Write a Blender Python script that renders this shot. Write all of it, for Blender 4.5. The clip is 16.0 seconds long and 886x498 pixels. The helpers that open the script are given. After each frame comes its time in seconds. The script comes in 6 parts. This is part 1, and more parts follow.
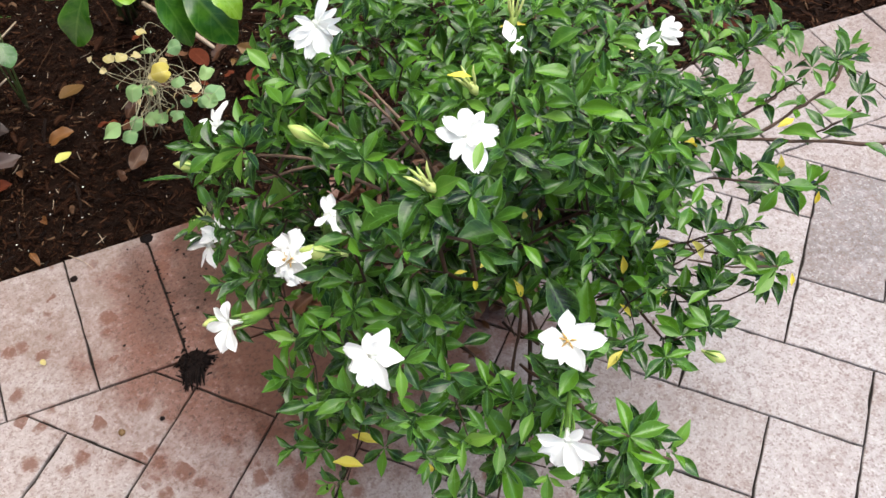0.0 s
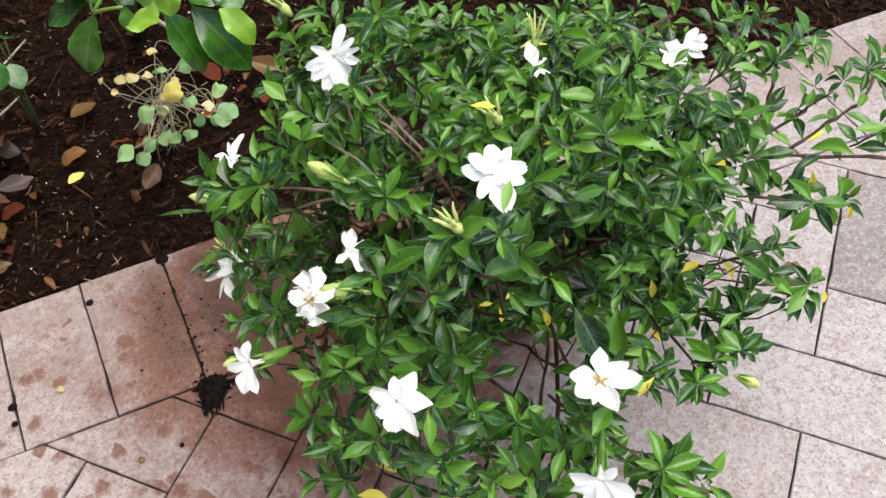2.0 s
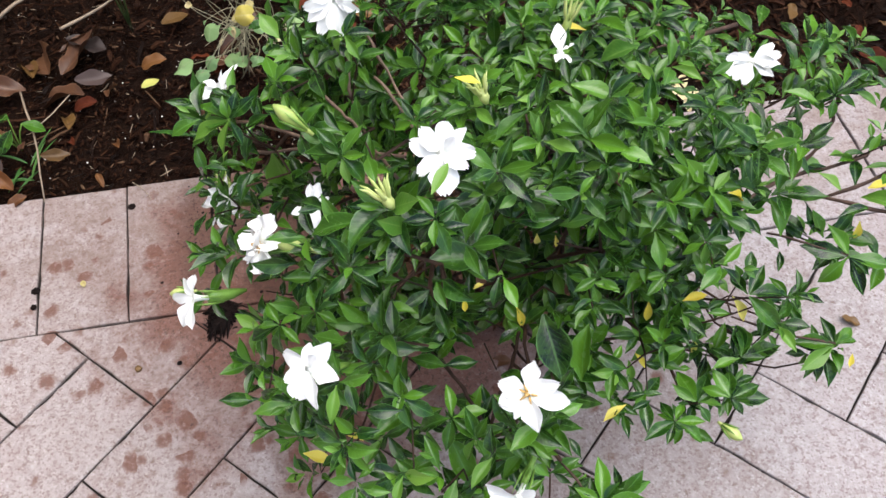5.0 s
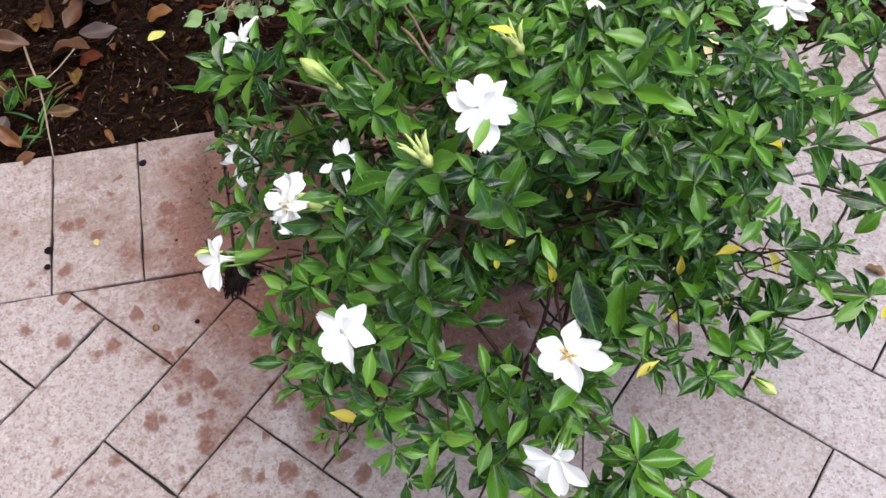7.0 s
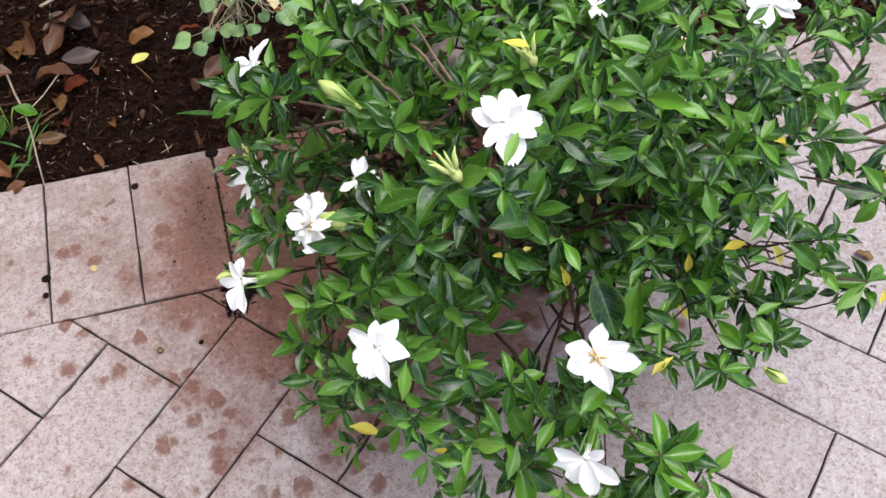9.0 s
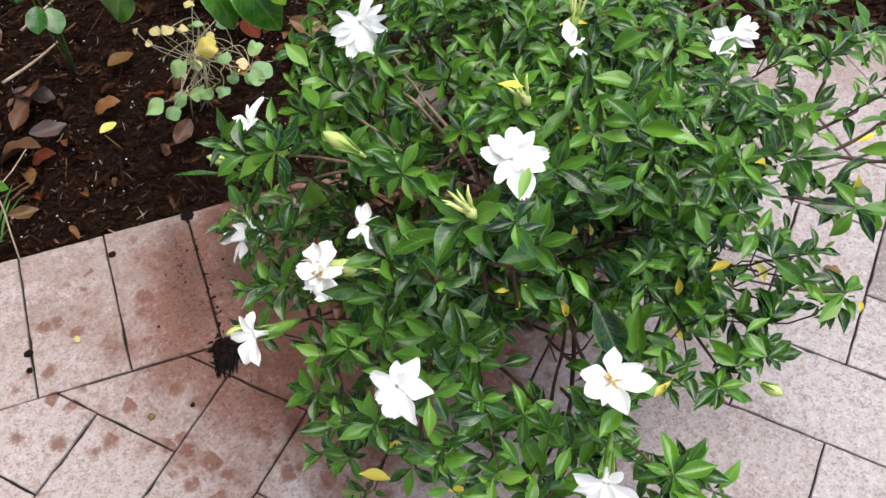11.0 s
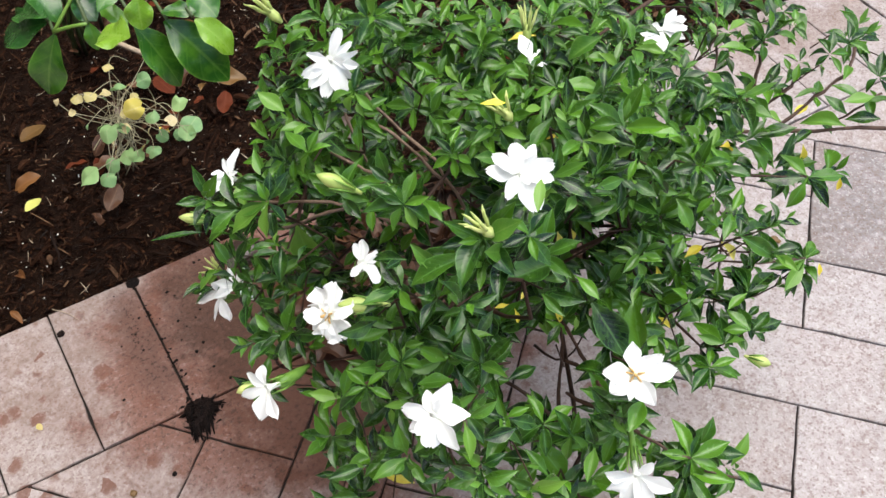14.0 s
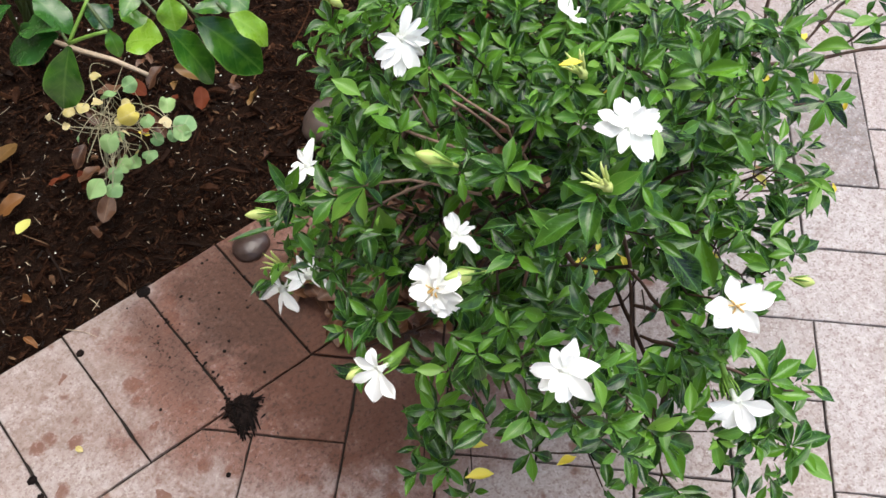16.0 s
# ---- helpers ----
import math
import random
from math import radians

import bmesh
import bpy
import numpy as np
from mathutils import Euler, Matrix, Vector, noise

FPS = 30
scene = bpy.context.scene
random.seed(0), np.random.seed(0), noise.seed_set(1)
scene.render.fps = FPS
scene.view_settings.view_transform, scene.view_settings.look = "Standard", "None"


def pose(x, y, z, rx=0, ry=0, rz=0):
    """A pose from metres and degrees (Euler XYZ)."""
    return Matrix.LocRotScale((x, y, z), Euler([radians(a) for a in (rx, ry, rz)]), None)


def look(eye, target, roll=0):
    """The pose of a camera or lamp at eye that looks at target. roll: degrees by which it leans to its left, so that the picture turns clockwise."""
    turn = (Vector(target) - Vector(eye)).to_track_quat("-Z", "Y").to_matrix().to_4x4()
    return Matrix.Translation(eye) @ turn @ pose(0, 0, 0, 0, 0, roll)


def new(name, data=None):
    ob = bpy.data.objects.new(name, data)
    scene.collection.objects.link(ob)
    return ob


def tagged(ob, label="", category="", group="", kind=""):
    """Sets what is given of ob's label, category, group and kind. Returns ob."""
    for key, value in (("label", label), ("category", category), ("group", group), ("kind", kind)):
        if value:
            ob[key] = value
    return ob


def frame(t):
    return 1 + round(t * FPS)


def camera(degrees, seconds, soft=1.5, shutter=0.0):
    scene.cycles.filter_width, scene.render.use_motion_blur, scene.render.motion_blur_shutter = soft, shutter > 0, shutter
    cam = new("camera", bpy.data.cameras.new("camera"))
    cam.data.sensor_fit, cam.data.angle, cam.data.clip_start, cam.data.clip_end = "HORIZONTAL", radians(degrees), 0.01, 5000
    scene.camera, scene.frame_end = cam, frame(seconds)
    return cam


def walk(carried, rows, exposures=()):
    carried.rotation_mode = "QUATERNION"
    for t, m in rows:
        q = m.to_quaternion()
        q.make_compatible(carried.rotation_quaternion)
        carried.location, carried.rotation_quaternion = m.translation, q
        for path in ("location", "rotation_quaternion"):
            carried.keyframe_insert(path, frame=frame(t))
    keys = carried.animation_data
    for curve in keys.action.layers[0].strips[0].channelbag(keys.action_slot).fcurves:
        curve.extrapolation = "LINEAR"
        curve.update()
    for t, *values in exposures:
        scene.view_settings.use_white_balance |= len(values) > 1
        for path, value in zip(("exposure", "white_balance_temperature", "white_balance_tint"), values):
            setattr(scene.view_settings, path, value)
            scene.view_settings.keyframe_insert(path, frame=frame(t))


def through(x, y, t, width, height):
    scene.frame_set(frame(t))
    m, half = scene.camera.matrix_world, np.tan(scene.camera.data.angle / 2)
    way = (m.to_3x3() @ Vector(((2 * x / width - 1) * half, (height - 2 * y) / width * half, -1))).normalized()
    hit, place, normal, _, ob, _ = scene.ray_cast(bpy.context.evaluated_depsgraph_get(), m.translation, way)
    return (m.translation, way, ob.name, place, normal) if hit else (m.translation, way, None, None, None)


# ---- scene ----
cam = camera(50.2, 16.0)
SKY, SUN = 0.15, 2.1
EXPOSURES = [(0.0, 0.94, 6350, 6), (3.0, 0.87, 6300, 6.5), (5.5, 0.81, 6100, 10), (8.5, 0.79, 6080, 10.5), (11.0, 0.87, 6250, 8), (16.0, 0.9, 6320, 6)]
PATH = [
    (0, (0.192, -0.451, 0.927), (0.668, 0.677, -0.654), -0.4),
    (0.5, (0.188, -0.442, 0.933), (0.677, 0.688, -0.642), -0.7),
    (1, (0.184, -0.429, 0.936), (0.681, 0.7, -0.638), -1.1),
    (1.5, (0.19, -0.421, 0.932), (0.664, 0.707, -0.65), -2.3),
    (2, (0.198, -0.416, 0.928), (0.645, 0.712, -0.662), -2.5),
    (2.5, (0.22, -0.414, 0.926), (0.623, 0.718, -0.673), -2.0),
    (3, (0.26, -0.419, 0.919), (0.584, 0.734, -0.683), -2.1),
    (5.5, (0.308, -0.42, 0.897), (0.471, 0.708, -0.747), -1.3),
    (6, (0.302, -0.412, 0.892), (0.453, 0.686, -0.772), -1.7),
    (6.5, (0.295, -0.407, 0.89), (0.445, 0.667, -0.79), -1.9),
    (7, (0.29, -0.403, 0.891), (0.447, 0.659, -0.796), -2.1),
    (7.5, (0.28, -0.402, 0.895), (0.454, 0.653, -0.796), -2.0),
    (8, (0.272, -0.399, 0.898), (0.462, 0.649, -0.795), -2.0),
    (8.5, (0.265, -0.397, 0.901), (0.472, 0.65, -0.79), -2.0),
    (11, (0.22, -0.402, 0.913), (0.569, 0.708, -0.713), -1.7),
    (11.5, (0.203, -0.402, 0.918), (0.626, 0.709, -0.691), -0.7),
    (12, (0.184, -0.399, 0.922), (0.687, 0.702, -0.671), 0.2),
    (12.5, (0.179, -0.398, 0.923), (0.72, 0.696, -0.662), -0.2),
    (13, (0.183, -0.395, 0.921), (0.721, 0.698, -0.665), -1.3),
    (13.5, (0.183, -0.39, 0.916), (0.713, 0.702, -0.673), -2.2),
    (14, (0.161, -0.378, 0.917), (0.719, 0.685, -0.683), -2.0),
    (14.5, (0.123, -0.362, 0.918), (0.726, 0.651, -0.698), -2.0),
    (15, (0.096, -0.347, 0.921), (0.719, 0.621, -0.715), -3.1),
    (15.5, (0.074, -0.334, 0.923), (0.724, 0.605, -0.719), -3.3),
    (16, (0.061, -0.32, 0.928), (0.741, 0.598, -0.713), -2.3),
]
walk(cam, [(t, look(eye, target, roll)) for t, eye, target, roll in PATH], EXPOSURES)

# ---- sky and light ----
world = bpy.data.worlds.new("sky")
scene.world = world
world.use_nodes = True
wn = world.node_tree
sky = wn.nodes.new("ShaderNodeTexSky")
sky.sky_type = "NISHITA"
sky.sun_disc = False
sky.sun_elevation, sky.sun_rotation = radians(78), radians(113)
sky.dust_density, sky.air_density, sky.ozone_density = 4.0, 1.0, 1.0
wn.links.new(sky.outputs[0], wn.nodes["Background"].inputs[0])
wn.nodes["Background"].inputs[1].default_value = SKY
sun_data = bpy.data.lights.new("sun", "SUN")
sun_data.energy, sun_data.angle, sun_data.color = SUN, radians(68), (1.0, 0.95, 0.88)
sun = new("sun", sun_data)
sun.matrix_basis = look((0.4 + 0.5, -0.2, 2.5), (0.4, 0.0, 0.0))

rng = random.Random(7)


# ---- materials ----
class Mat:
    """A small builder for node materials."""

    def __init__(self, name):
        self.m = bpy.data.materials.new(name)
        self.m.use_nodes = True
        self.t = self.m.node_tree
        self.b = self.t.nodes["Principled BSDF"]
        self.out = self.t.nodes["Material Output"]

    def n(self, kind, **sets):
        node = self.t.nodes.new("ShaderNode" + kind)
        for k, v in sets.items():
            if k == "op":
                node.operation = v
            elif k == "blend":
                node.data_type, node.blend_type = "RGBA", v
            else:
                node.inputs[k.replace("_", " ")].default_value = v
        return node

    def link(self, a, b):
        self.t.links.new(a, b)

    def noise(self, scale, detail=4.0, rough=0.55, where=None, distort=0.0):
        node = self.n("TexNoise", Scale=scale, Detail=detail, Roughness=rough, Distortion=distort)
        if where is not None:
            self.link(where, node.inputs["Vector"])
        return node.outputs["Fac"]

    def math(self, op, a, b=0.0):
        node = self.n("Math", op=op)
        for i, v in enumerate((a, b)):
            if hasattr(v, "is_linked"):
                self.link(v, node.inputs[i])
            else:
                node.inputs[i].default_value = v
        return node.outputs[0]

    def step(self, v, lo, hi):
        node = self.n("MapRange", From_Min=lo, From_Max=hi)
        node.interpolation_type = "SMOOTHSTEP" if hi > lo else "LINEAR"
        self.link(v, node.inputs["Value"])
        return node.outputs["Result"]

    def ramp(self, v, *stops):
        node = self.n("ValToRGB")
        el = node.color_ramp.elements
        while len(el) < len(stops):
            el.new(0.5)
        for e, (p, c) in zip(el, stops):
            e.position, e.color = p, (*c, 1)
        self.link(v, node.inputs[0])
        return node.outputs[0]

    def mix(self, fac, a, b, blend="MIX"):
        node = self.n("Mix", blend=blend)
        for slot, v in ((0, fac), (6, a), (7, b)):
            if hasattr(v, "is_linked"):
                self.link(v, node.inputs[slot])
            else:
                node.inputs[slot].default_value = v if slot == 0 else (*v, 1)
        return node.outputs[2]

    def bump(self, height, strength=0.3, distance=0.001):
        node = self.n("Bump", Strength=strength, Distance=distance)
        self.link(height, node.inputs["Height"])
        self.link(node.outputs[0], self.b.inputs["Normal"])

    def where(self):
        return self.n("NewGeometry").outputs["Position"]

    def local(self):
        return self.n("TexCoord").outputs["Object"]

    def chance(self):
        """One number a piece, whether it is an object or an island of a joined mesh."""
        total = self.math("ADD", self.n("ObjectInfo").outputs["Random"], self.n("NewGeometry").outputs["Random Per Island"])
        return self.math("FRACT", total)

    def colour(self, v):
        self.link(v, self.b.inputs["Base Color"])

    def rough(self, v):
        if hasattr(v, "is_linked"):
            self.link(v, self.b.inputs["Roughness"])
        else:
            self.b.inputs["Roughness"].default_value = v

    def glow_through(self, colour, amount):
        """Lets part of the light pass through a thin leaf."""
        tr, mx = self.n("BsdfTranslucent"), self.n("MixShader")
        if hasattr(colour, "is_linked"):
            self.link(colour, tr.inputs[0])
        else:
            tr.inputs[0].default_value = (*colour, 1)
        mx.inputs[0].default_value = amount
        self.link(self.b.outputs[0], mx.inputs[1])
        self.link(tr.outputs[0], mx.inputs[2])
        self.link(mx.outputs[0], self.out.inputs[0])


def k_mid(a, b):
    return tuple(0.45 * p + 0.55 * q for p, q in zip(a, b))


def leaf_material(name, dark, mid, light, rib, rough=0.3, through=0.22, ribs=26.0, gloss=0.4):
    k = Mat(name)
    uv = k.n("UVMap").outputs[0]
    sep = k.n("SeparateXYZ")
    k.link(uv, sep.inputs[0])
    side = k.math("ABSOLUTE", k.math("SUBTRACT", sep.outputs[0], 0.5))
    who = k.chance()
    tone = k.ramp(who, (0.0, dark), (0.48, mid), (0.78, k_mid(mid, light)), (1.0, light))
    patch = k.noise(90.0, 3.0, 0.6, k.where())
    tone = k.mix(k.step(patch, 0.35, 0.7), tone, k.mix(0.35, tone, light))
    mid_rib = k.math("SUBTRACT", 1.0, k.step(side, 0.012, 0.05))
    veins = k.math("SINE", k.math("MULTIPLY", k.math("ADD", sep.outputs[1], k.math("MULTIPLY", side, -0.55)), ribs * 2.4))
    vein_line = k.step(veins, 0.82, 1.0)
    tone = k.mix(k.math("MULTIPLY", vein_line, 0.1), tone, rib)
    tone = k.mix(k.math("MULTIPLY", mid_rib, 0.3), tone, rib)
    # highlight along the leaf rim, painted as a pale margin
    edge = k.step(side, 0.44, 0.5)
    tone = k.mix(k.math("MULTIPLY", edge, 0.5), tone, rib)
    k.colour(tone)
    k.rough(k.math("ADD", rough, k.math("MULTIPLY", k.noise(160.0, 2.0, 0.5, k.where()), 0.16)))
    k.b.inputs["Specular IOR Level"].default_value = gloss
    k.bump(k.math("ADD", k.math("MULTIPLY", veins, -0.08), k.noise(220.0, 2.0, 0.5, k.where())), 0.22, 0.0012)
    k.glow_through(tone, through)
    return k.m


LEAF = leaf_material("gardenia_leaf", (0.002, 0.0095, 0.0022), (0.0078, 0.038, 0.0052), (0.088, 0.215, 0.014), (0.15, 0.33, 0.08), 0.17, 0.07, gloss=0.42)
YOUNG = leaf_material("young_gardenia_leaf", (0.045, 0.14, 0.016), (0.085, 0.22, 0.024), (0.16, 0.31, 0.04), (0.26, 0.43, 0.1), 0.26, 0.26)
YELLOW = leaf_material("yellowed_leaf", (0.74, 0.57, 0.03), (0.8, 0.67, 0.05), (0.8, 0.72, 0.16), (0.78, 0.66, 0.25), 0.45, 0.25)
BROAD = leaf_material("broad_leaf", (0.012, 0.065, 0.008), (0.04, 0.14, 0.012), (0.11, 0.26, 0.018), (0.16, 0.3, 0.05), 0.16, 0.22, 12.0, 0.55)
PALE = leaf_material("pale_weed_leaf", (0.13, 0.27, 0.11), (0.2, 0.36, 0.16), (0.3, 0.46, 0.18), (0.42, 0.5, 0.28), 0.5, 0.3, 9.0)
WILTED = leaf_material("wilted_weed_leaf", (0.5, 0.42, 0.13), (0.58, 0.5, 0.2), (0.62, 0.52, 0.33), (0.62, 0.56, 0.4), 0.6, 0.3, 9.0)
PALE_GOLD = leaf_material("pale_gold_leaf", (0.55, 0.46, 0.08), (0.62, 0.52, 0.12), (0.66, 0.56, 0.2), (0.66, 0.58, 0.3), 0.5, 0.25, 9.0)
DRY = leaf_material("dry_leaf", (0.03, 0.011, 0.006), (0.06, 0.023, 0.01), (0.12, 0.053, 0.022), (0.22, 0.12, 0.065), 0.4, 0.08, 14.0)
RUST = leaf_material("rust_leaf", (0.04, 0.008, 0.004), (0.07, 0.015, 0.006), (0.12, 0.03, 0.011), (0.13, 0.04, 0.02), 0.6, 0.05, 14.0, 0.1)
GREY_DEAD = leaf_material("grey_dead_leaf", (0.020, 0.013, 0.011), (0.038, 0.024, 0.02), (0.07, 0.046, 0.04), (0.09, 0.065, 0.055), 0.45, 0.05, 14.0)
TAWNY = leaf_material("tawny_dead_leaf", (0.075, 0.024, 0.006), (0.12, 0.042, 0.01), (0.2, 0.09, 0.022), (0.24, 0.12, 0.045), 0.45, 0.1, 14.0)
OLIVE = leaf_material("olive_dead_leaf", (0.06, 0.03, 0.007), (0.1, 0.05, 0.011), (0.14, 0.075, 0.02), (0.2, 0.12, 0.05), 0.4, 0.1, 14.0)
# the broad leaf in a darker and a brighter tone
DARK_BROAD = leaf_material("dark_broad_leaf", (0.008, 0.045, 0.01), (0.018, 0.08, 0.012), (0.04, 0.13, 0.018), (0.09, 0.2, 0.04), 0.18, 0.18, 12.0, 0.55)
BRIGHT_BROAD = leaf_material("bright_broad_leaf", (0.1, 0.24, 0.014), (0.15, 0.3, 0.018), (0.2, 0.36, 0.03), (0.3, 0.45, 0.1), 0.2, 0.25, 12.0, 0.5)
GRASS = leaf_material("grass_blade", (0.03, 0.1, 0.018), (0.055, 0.15, 0.026), (0.09, 0.2, 0.04), (0.12, 0.24, 0.07), 0.4, 0.3, 3.0)


def petal_material(name, base, tint):
    k = Mat(name)
    sep = k.n("SeparateXYZ")
    k.link(k.n("UVMap").outputs[0], sep.inputs[0])
    stretch = k.n("Mapping", Scale=(38.0, 2.5, 1.0))
    k.link(k.n("UVMap").outputs[0], stretch.inputs[0])
    lines = k.noise(1.0, 2.0, 0.5, stretch.outputs[0])
    near = k.math("SUBTRACT", 1.0, k.step(sep.outputs[1], 0.0, 0.3))
    tone = k.mix(k.math("MULTIPLY", near, 0.55), base, tint)
    tone = k.mix(k.math("MULTIPLY", k.step(lines, 0.45, 0.7), 0.12), tone, tint)
    k.colour(tone)
    k.rough(0.55)
    k.b.inputs["Specular IOR Level"].default_value = 0.3
    k.bump(lines, 0.15, 0.0006)
    k.glow_through((0.92, 0.94, 0.92), 0.25)
    return k.m


PETAL = petal_material("white_petal", (0.94, 0.94, 0.93), (0.86, 0.89, 0.76))
CREAM = petal_material("fading_petal", (0.8, 0.66, 0.36), (0.6, 0.4, 0.14))


def plain(name, lo, hi, scale, rough=0.5, strength=0.3, distance=0.001, through=0.0, detail=4.0, gloss=0.5):
    k = Mat(name)
    k.b.inputs["Specular IOR Level"].default_value = gloss
    v = k.noise(scale, detail, 0.6, k.where())
    tone = k.ramp(k.math("ADD", k.math("MULTIPLY", v, 0.75), k.math("MULTIPLY", k.chance(), 0.25)), (0.25, lo), (0.75, hi))
    k.colour(tone)
    k.rough(rough)
    k.bump(k.noise(scale * 3, 4.0, 0.6, k.where()), strength, distance)
    if through:
        k.glow_through(tone, through)
    return k.m


BARK = plain("twig_bark", (0.012, 0.006, 0.004), (0.06, 0.032, 0.02), 120.0, 0.7, 0.5, gloss=0.2)
TWIG = plain("bare_twig", (0.04, 0.023, 0.014), (0.19, 0.12, 0.08), 160.0, 0.65, 0.5)
RIGHT_BARK = plain("weathered_twig", (0.025, 0.014, 0.01), (0.11, 0.068, 0.05), 160.0, 0.7, 0.5, gloss=0.2)
PLANT_STEM = plain("plant_stem", (0.03, 0.05, 0.014), (0.09, 0.14, 0.035), 90.0, 0.5, through=0.1)
GREEN_STEM = plain("green_stem", (0.1, 0.22, 0.03), (0.24, 0.4, 0.07), 90.0, 0.4, through=0.15)
BUD = plain("bud_skin", (0.36, 0.5, 0.1), (0.72, 0.76, 0.3), 60.0, 0.4, through=0.25)
STAMEN = plain("stamen", (0.42, 0.24, 0.06), (0.68, 0.46, 0.16), 200.0, 0.6)
WEED_STEM = plain("weed_stem", (0.24, 0.23, 0.13), (0.42, 0.38, 0.26), 150.0, 0.6)
DEBRIS = plain("wet_debris", (0.0025, 0.0016, 0.0014), (0.012, 0.006, 0.0045), 180.0, 0.7, 0.7, 0.003, gloss=0.12)
STICK = plain("dry_stick", (0.2, 0.14, 0.09), (0.45, 0.36, 0.26), 90.0, 0.7, 0.5)
GRIT = plain("white_grit", (0.5, 0.46, 0.4), (0.75, 0.72, 0.66), 90.0, 0.7)
STONE = plain("worn_stone", (0.04, 0.028, 0.024), (0.12, 0.085, 0.07), 40.0, 0.55, 0.5, 0.002, detail=8.0)
WETSTONE = plain("damp_stone", (0.014, 0.009, 0.008), (0.06, 0.036, 0.03), 40.0, 0.3, 0.5, 0.002, detail=8.0)
SAND = plain("joint_sand", (0.005, 0.0032, 0.002), (0.022, 0.013, 0.008), 300.0, 0.85, 0.8, 0.003)
SOIL = plain("soil", (0.005, 0.0026, 0.0017), (0.015, 0.0075, 0.0046), 70.0, 0.9, 0.9, 0.006, detail=8.0, gloss=0.06)


def mulch_material():
    k = Mat("wood_mulch")
    tone = k.ramp(k.chance(), (0.0, (0.005, 0.0025, 0.0017)), (0.45, (0.0135, 0.0056, 0.003)), (0.76, (0.03, 0.0118, 0.0058)), (0.95, (0.058, 0.025, 0.0125)), (1.0, (0.16, 0.095, 0.055)))
    grain = k.noise(260.0, 4.0, 0.65, k.where())
    k.colour(k.mix(k.step(grain, 0.3, 0.7), tone, k.mix(0.5, tone, (0.006, 0.003, 0.002))))
    k.rough(k.math("ADD", 0.35, k.math("MULTIPLY", k.chance(), 0.35)))
    k.b.inputs["Specular IOR Level"].default_value = 0.05
    k.bump(grain, 0.6, 0.002)
    return k.m


MULCH = mulch_material()


def paver_material(name, low, mid, high):
    k = Mat(name)
    p = k.where()
    base = k.ramp(k.chance(), (0.0, low), (0.5, mid), (1.0, high))
    cloud = k.noise(11.0, 5.0, 0.6, p)
    base = k.mix(k.step(cloud, 0.35, 0.7), base, k.mix(0.4, base, (0.4, 0.335, 0.325)))
    soot = k.noise(6.5, 6.0, 0.68, p)
    base = k.mix(k.math("MULTIPLY", k.step(soot, 0.46, 0.7), 0.42), base, (0.19, 0.145, 0.125))
    # aggregate: fine light and dark grains
    vor = k.n("TexVoronoi", Scale=460.0)
    k.link(p, vor.inputs["Vector"])
    sep = k.n("SeparateColor")
    k.link(vor.outputs["Color"], sep.inputs[0])
    base = k.mix(k.math("MULTIPLY", k.step(sep.outputs[0], 0.68, 0.95), 0.5), base, (0.14, 0.082, 0.068))
    base = k.mix(k.math("MULTIPLY", k.step(sep.outputs[1], 0.8, 1.0), 0.35), base, (0.58, 0.54, 0.52))
    blotch = k.noise(95.0, 4.0, 0.7, p)
    base = k.mix(k.math("MULTIPLY", k.step(blotch, 0.5, 0.62), 0.32), base, (0.18, 0.12, 0.104))
    base = k.mix(k.math("MULTIPLY", k.step(blotch, 0.47, 0.36), 0.3), base, (0.5, 0.455, 0.445))
    pale = k.noise(17.0, 5.0, 0.7, p)
    base = k.mix(k.math("MULTIPLY", k.step(pale, 0.52, 0.7), 0.4), base, (0.42, 0.385, 0.38))
    fine = k.noise(900.0, 3.0, 0.7, p)
    base = k.mix(k.math("MULTIPLY", k.step(fine, 0.5, 0.72), 0.45), base, (0.2, 0.125, 0.105))
    # cooler tint towards the right, brown drip stains towards the bed
    pos = k.n("SeparateXYZ")
    k.link(p, pos.inputs[0])
    x, y = pos.outputs[0], pos.outputs[1]
    base = k.mix(k.math("MULTIPLY", k.step(k.math("ADD", x, k.math("MULTIPLY", cloud, 0.2)), 0.4, 0.75), 0.5), base, k.mix(1.0, base, (0.92, 1.0, 1.05), "MULTIPLY"))
    dx, dy = k.math("SUBTRACT", x, 0.29), k.math("MULTIPLY", k.math("SUBTRACT", y, 0.2), 1.15)
    far = k.math("SQRT", k.math("ADD", k.math("MULTIPLY", dx, dx), k.math("MULTIPLY", dy, dy)))
    grime = k.step(k.math("ADD", far, k.math("MULTIPLY", k.math("SUBTRACT", k.noise(8.0, 5.0, 0.62, p), 0.5), 0.7)), 0.5, 0.14)
    base = k.mix(k.math("MULTIPLY", grime, 0.3), base, (0.15, 0.1, 0.078))
    course = k.math("MULTIPLY", k.step(y, 0.16, 0.3), k.step(k.noise(14.0, 6.0, 0.7, p), 0.32, 0.62))
    base = k.mix(k.math("MULTIPLY", course, 0.52), base, (0.17, 0.11, 0.085))
    close = k.math("SUBTRACT", 1.0, k.step(far, 0.16, 0.6))
    drops = k.n("TexVoronoi", Scale=54.0, Randomness=1.0)
    jig = k.n("TexNoise", Scale=55.0, Detail=3.0)
    k.link(p, jig.inputs["Vector"])
    shift = k.n("VectorMath", op="MULTIPLY_ADD")
    k.link(jig.outputs["Color"], shift.inputs[0])
    shift.inputs[1].default_value = (0.009, 0.009, 0.0)
    k.link(p, shift.inputs[2])
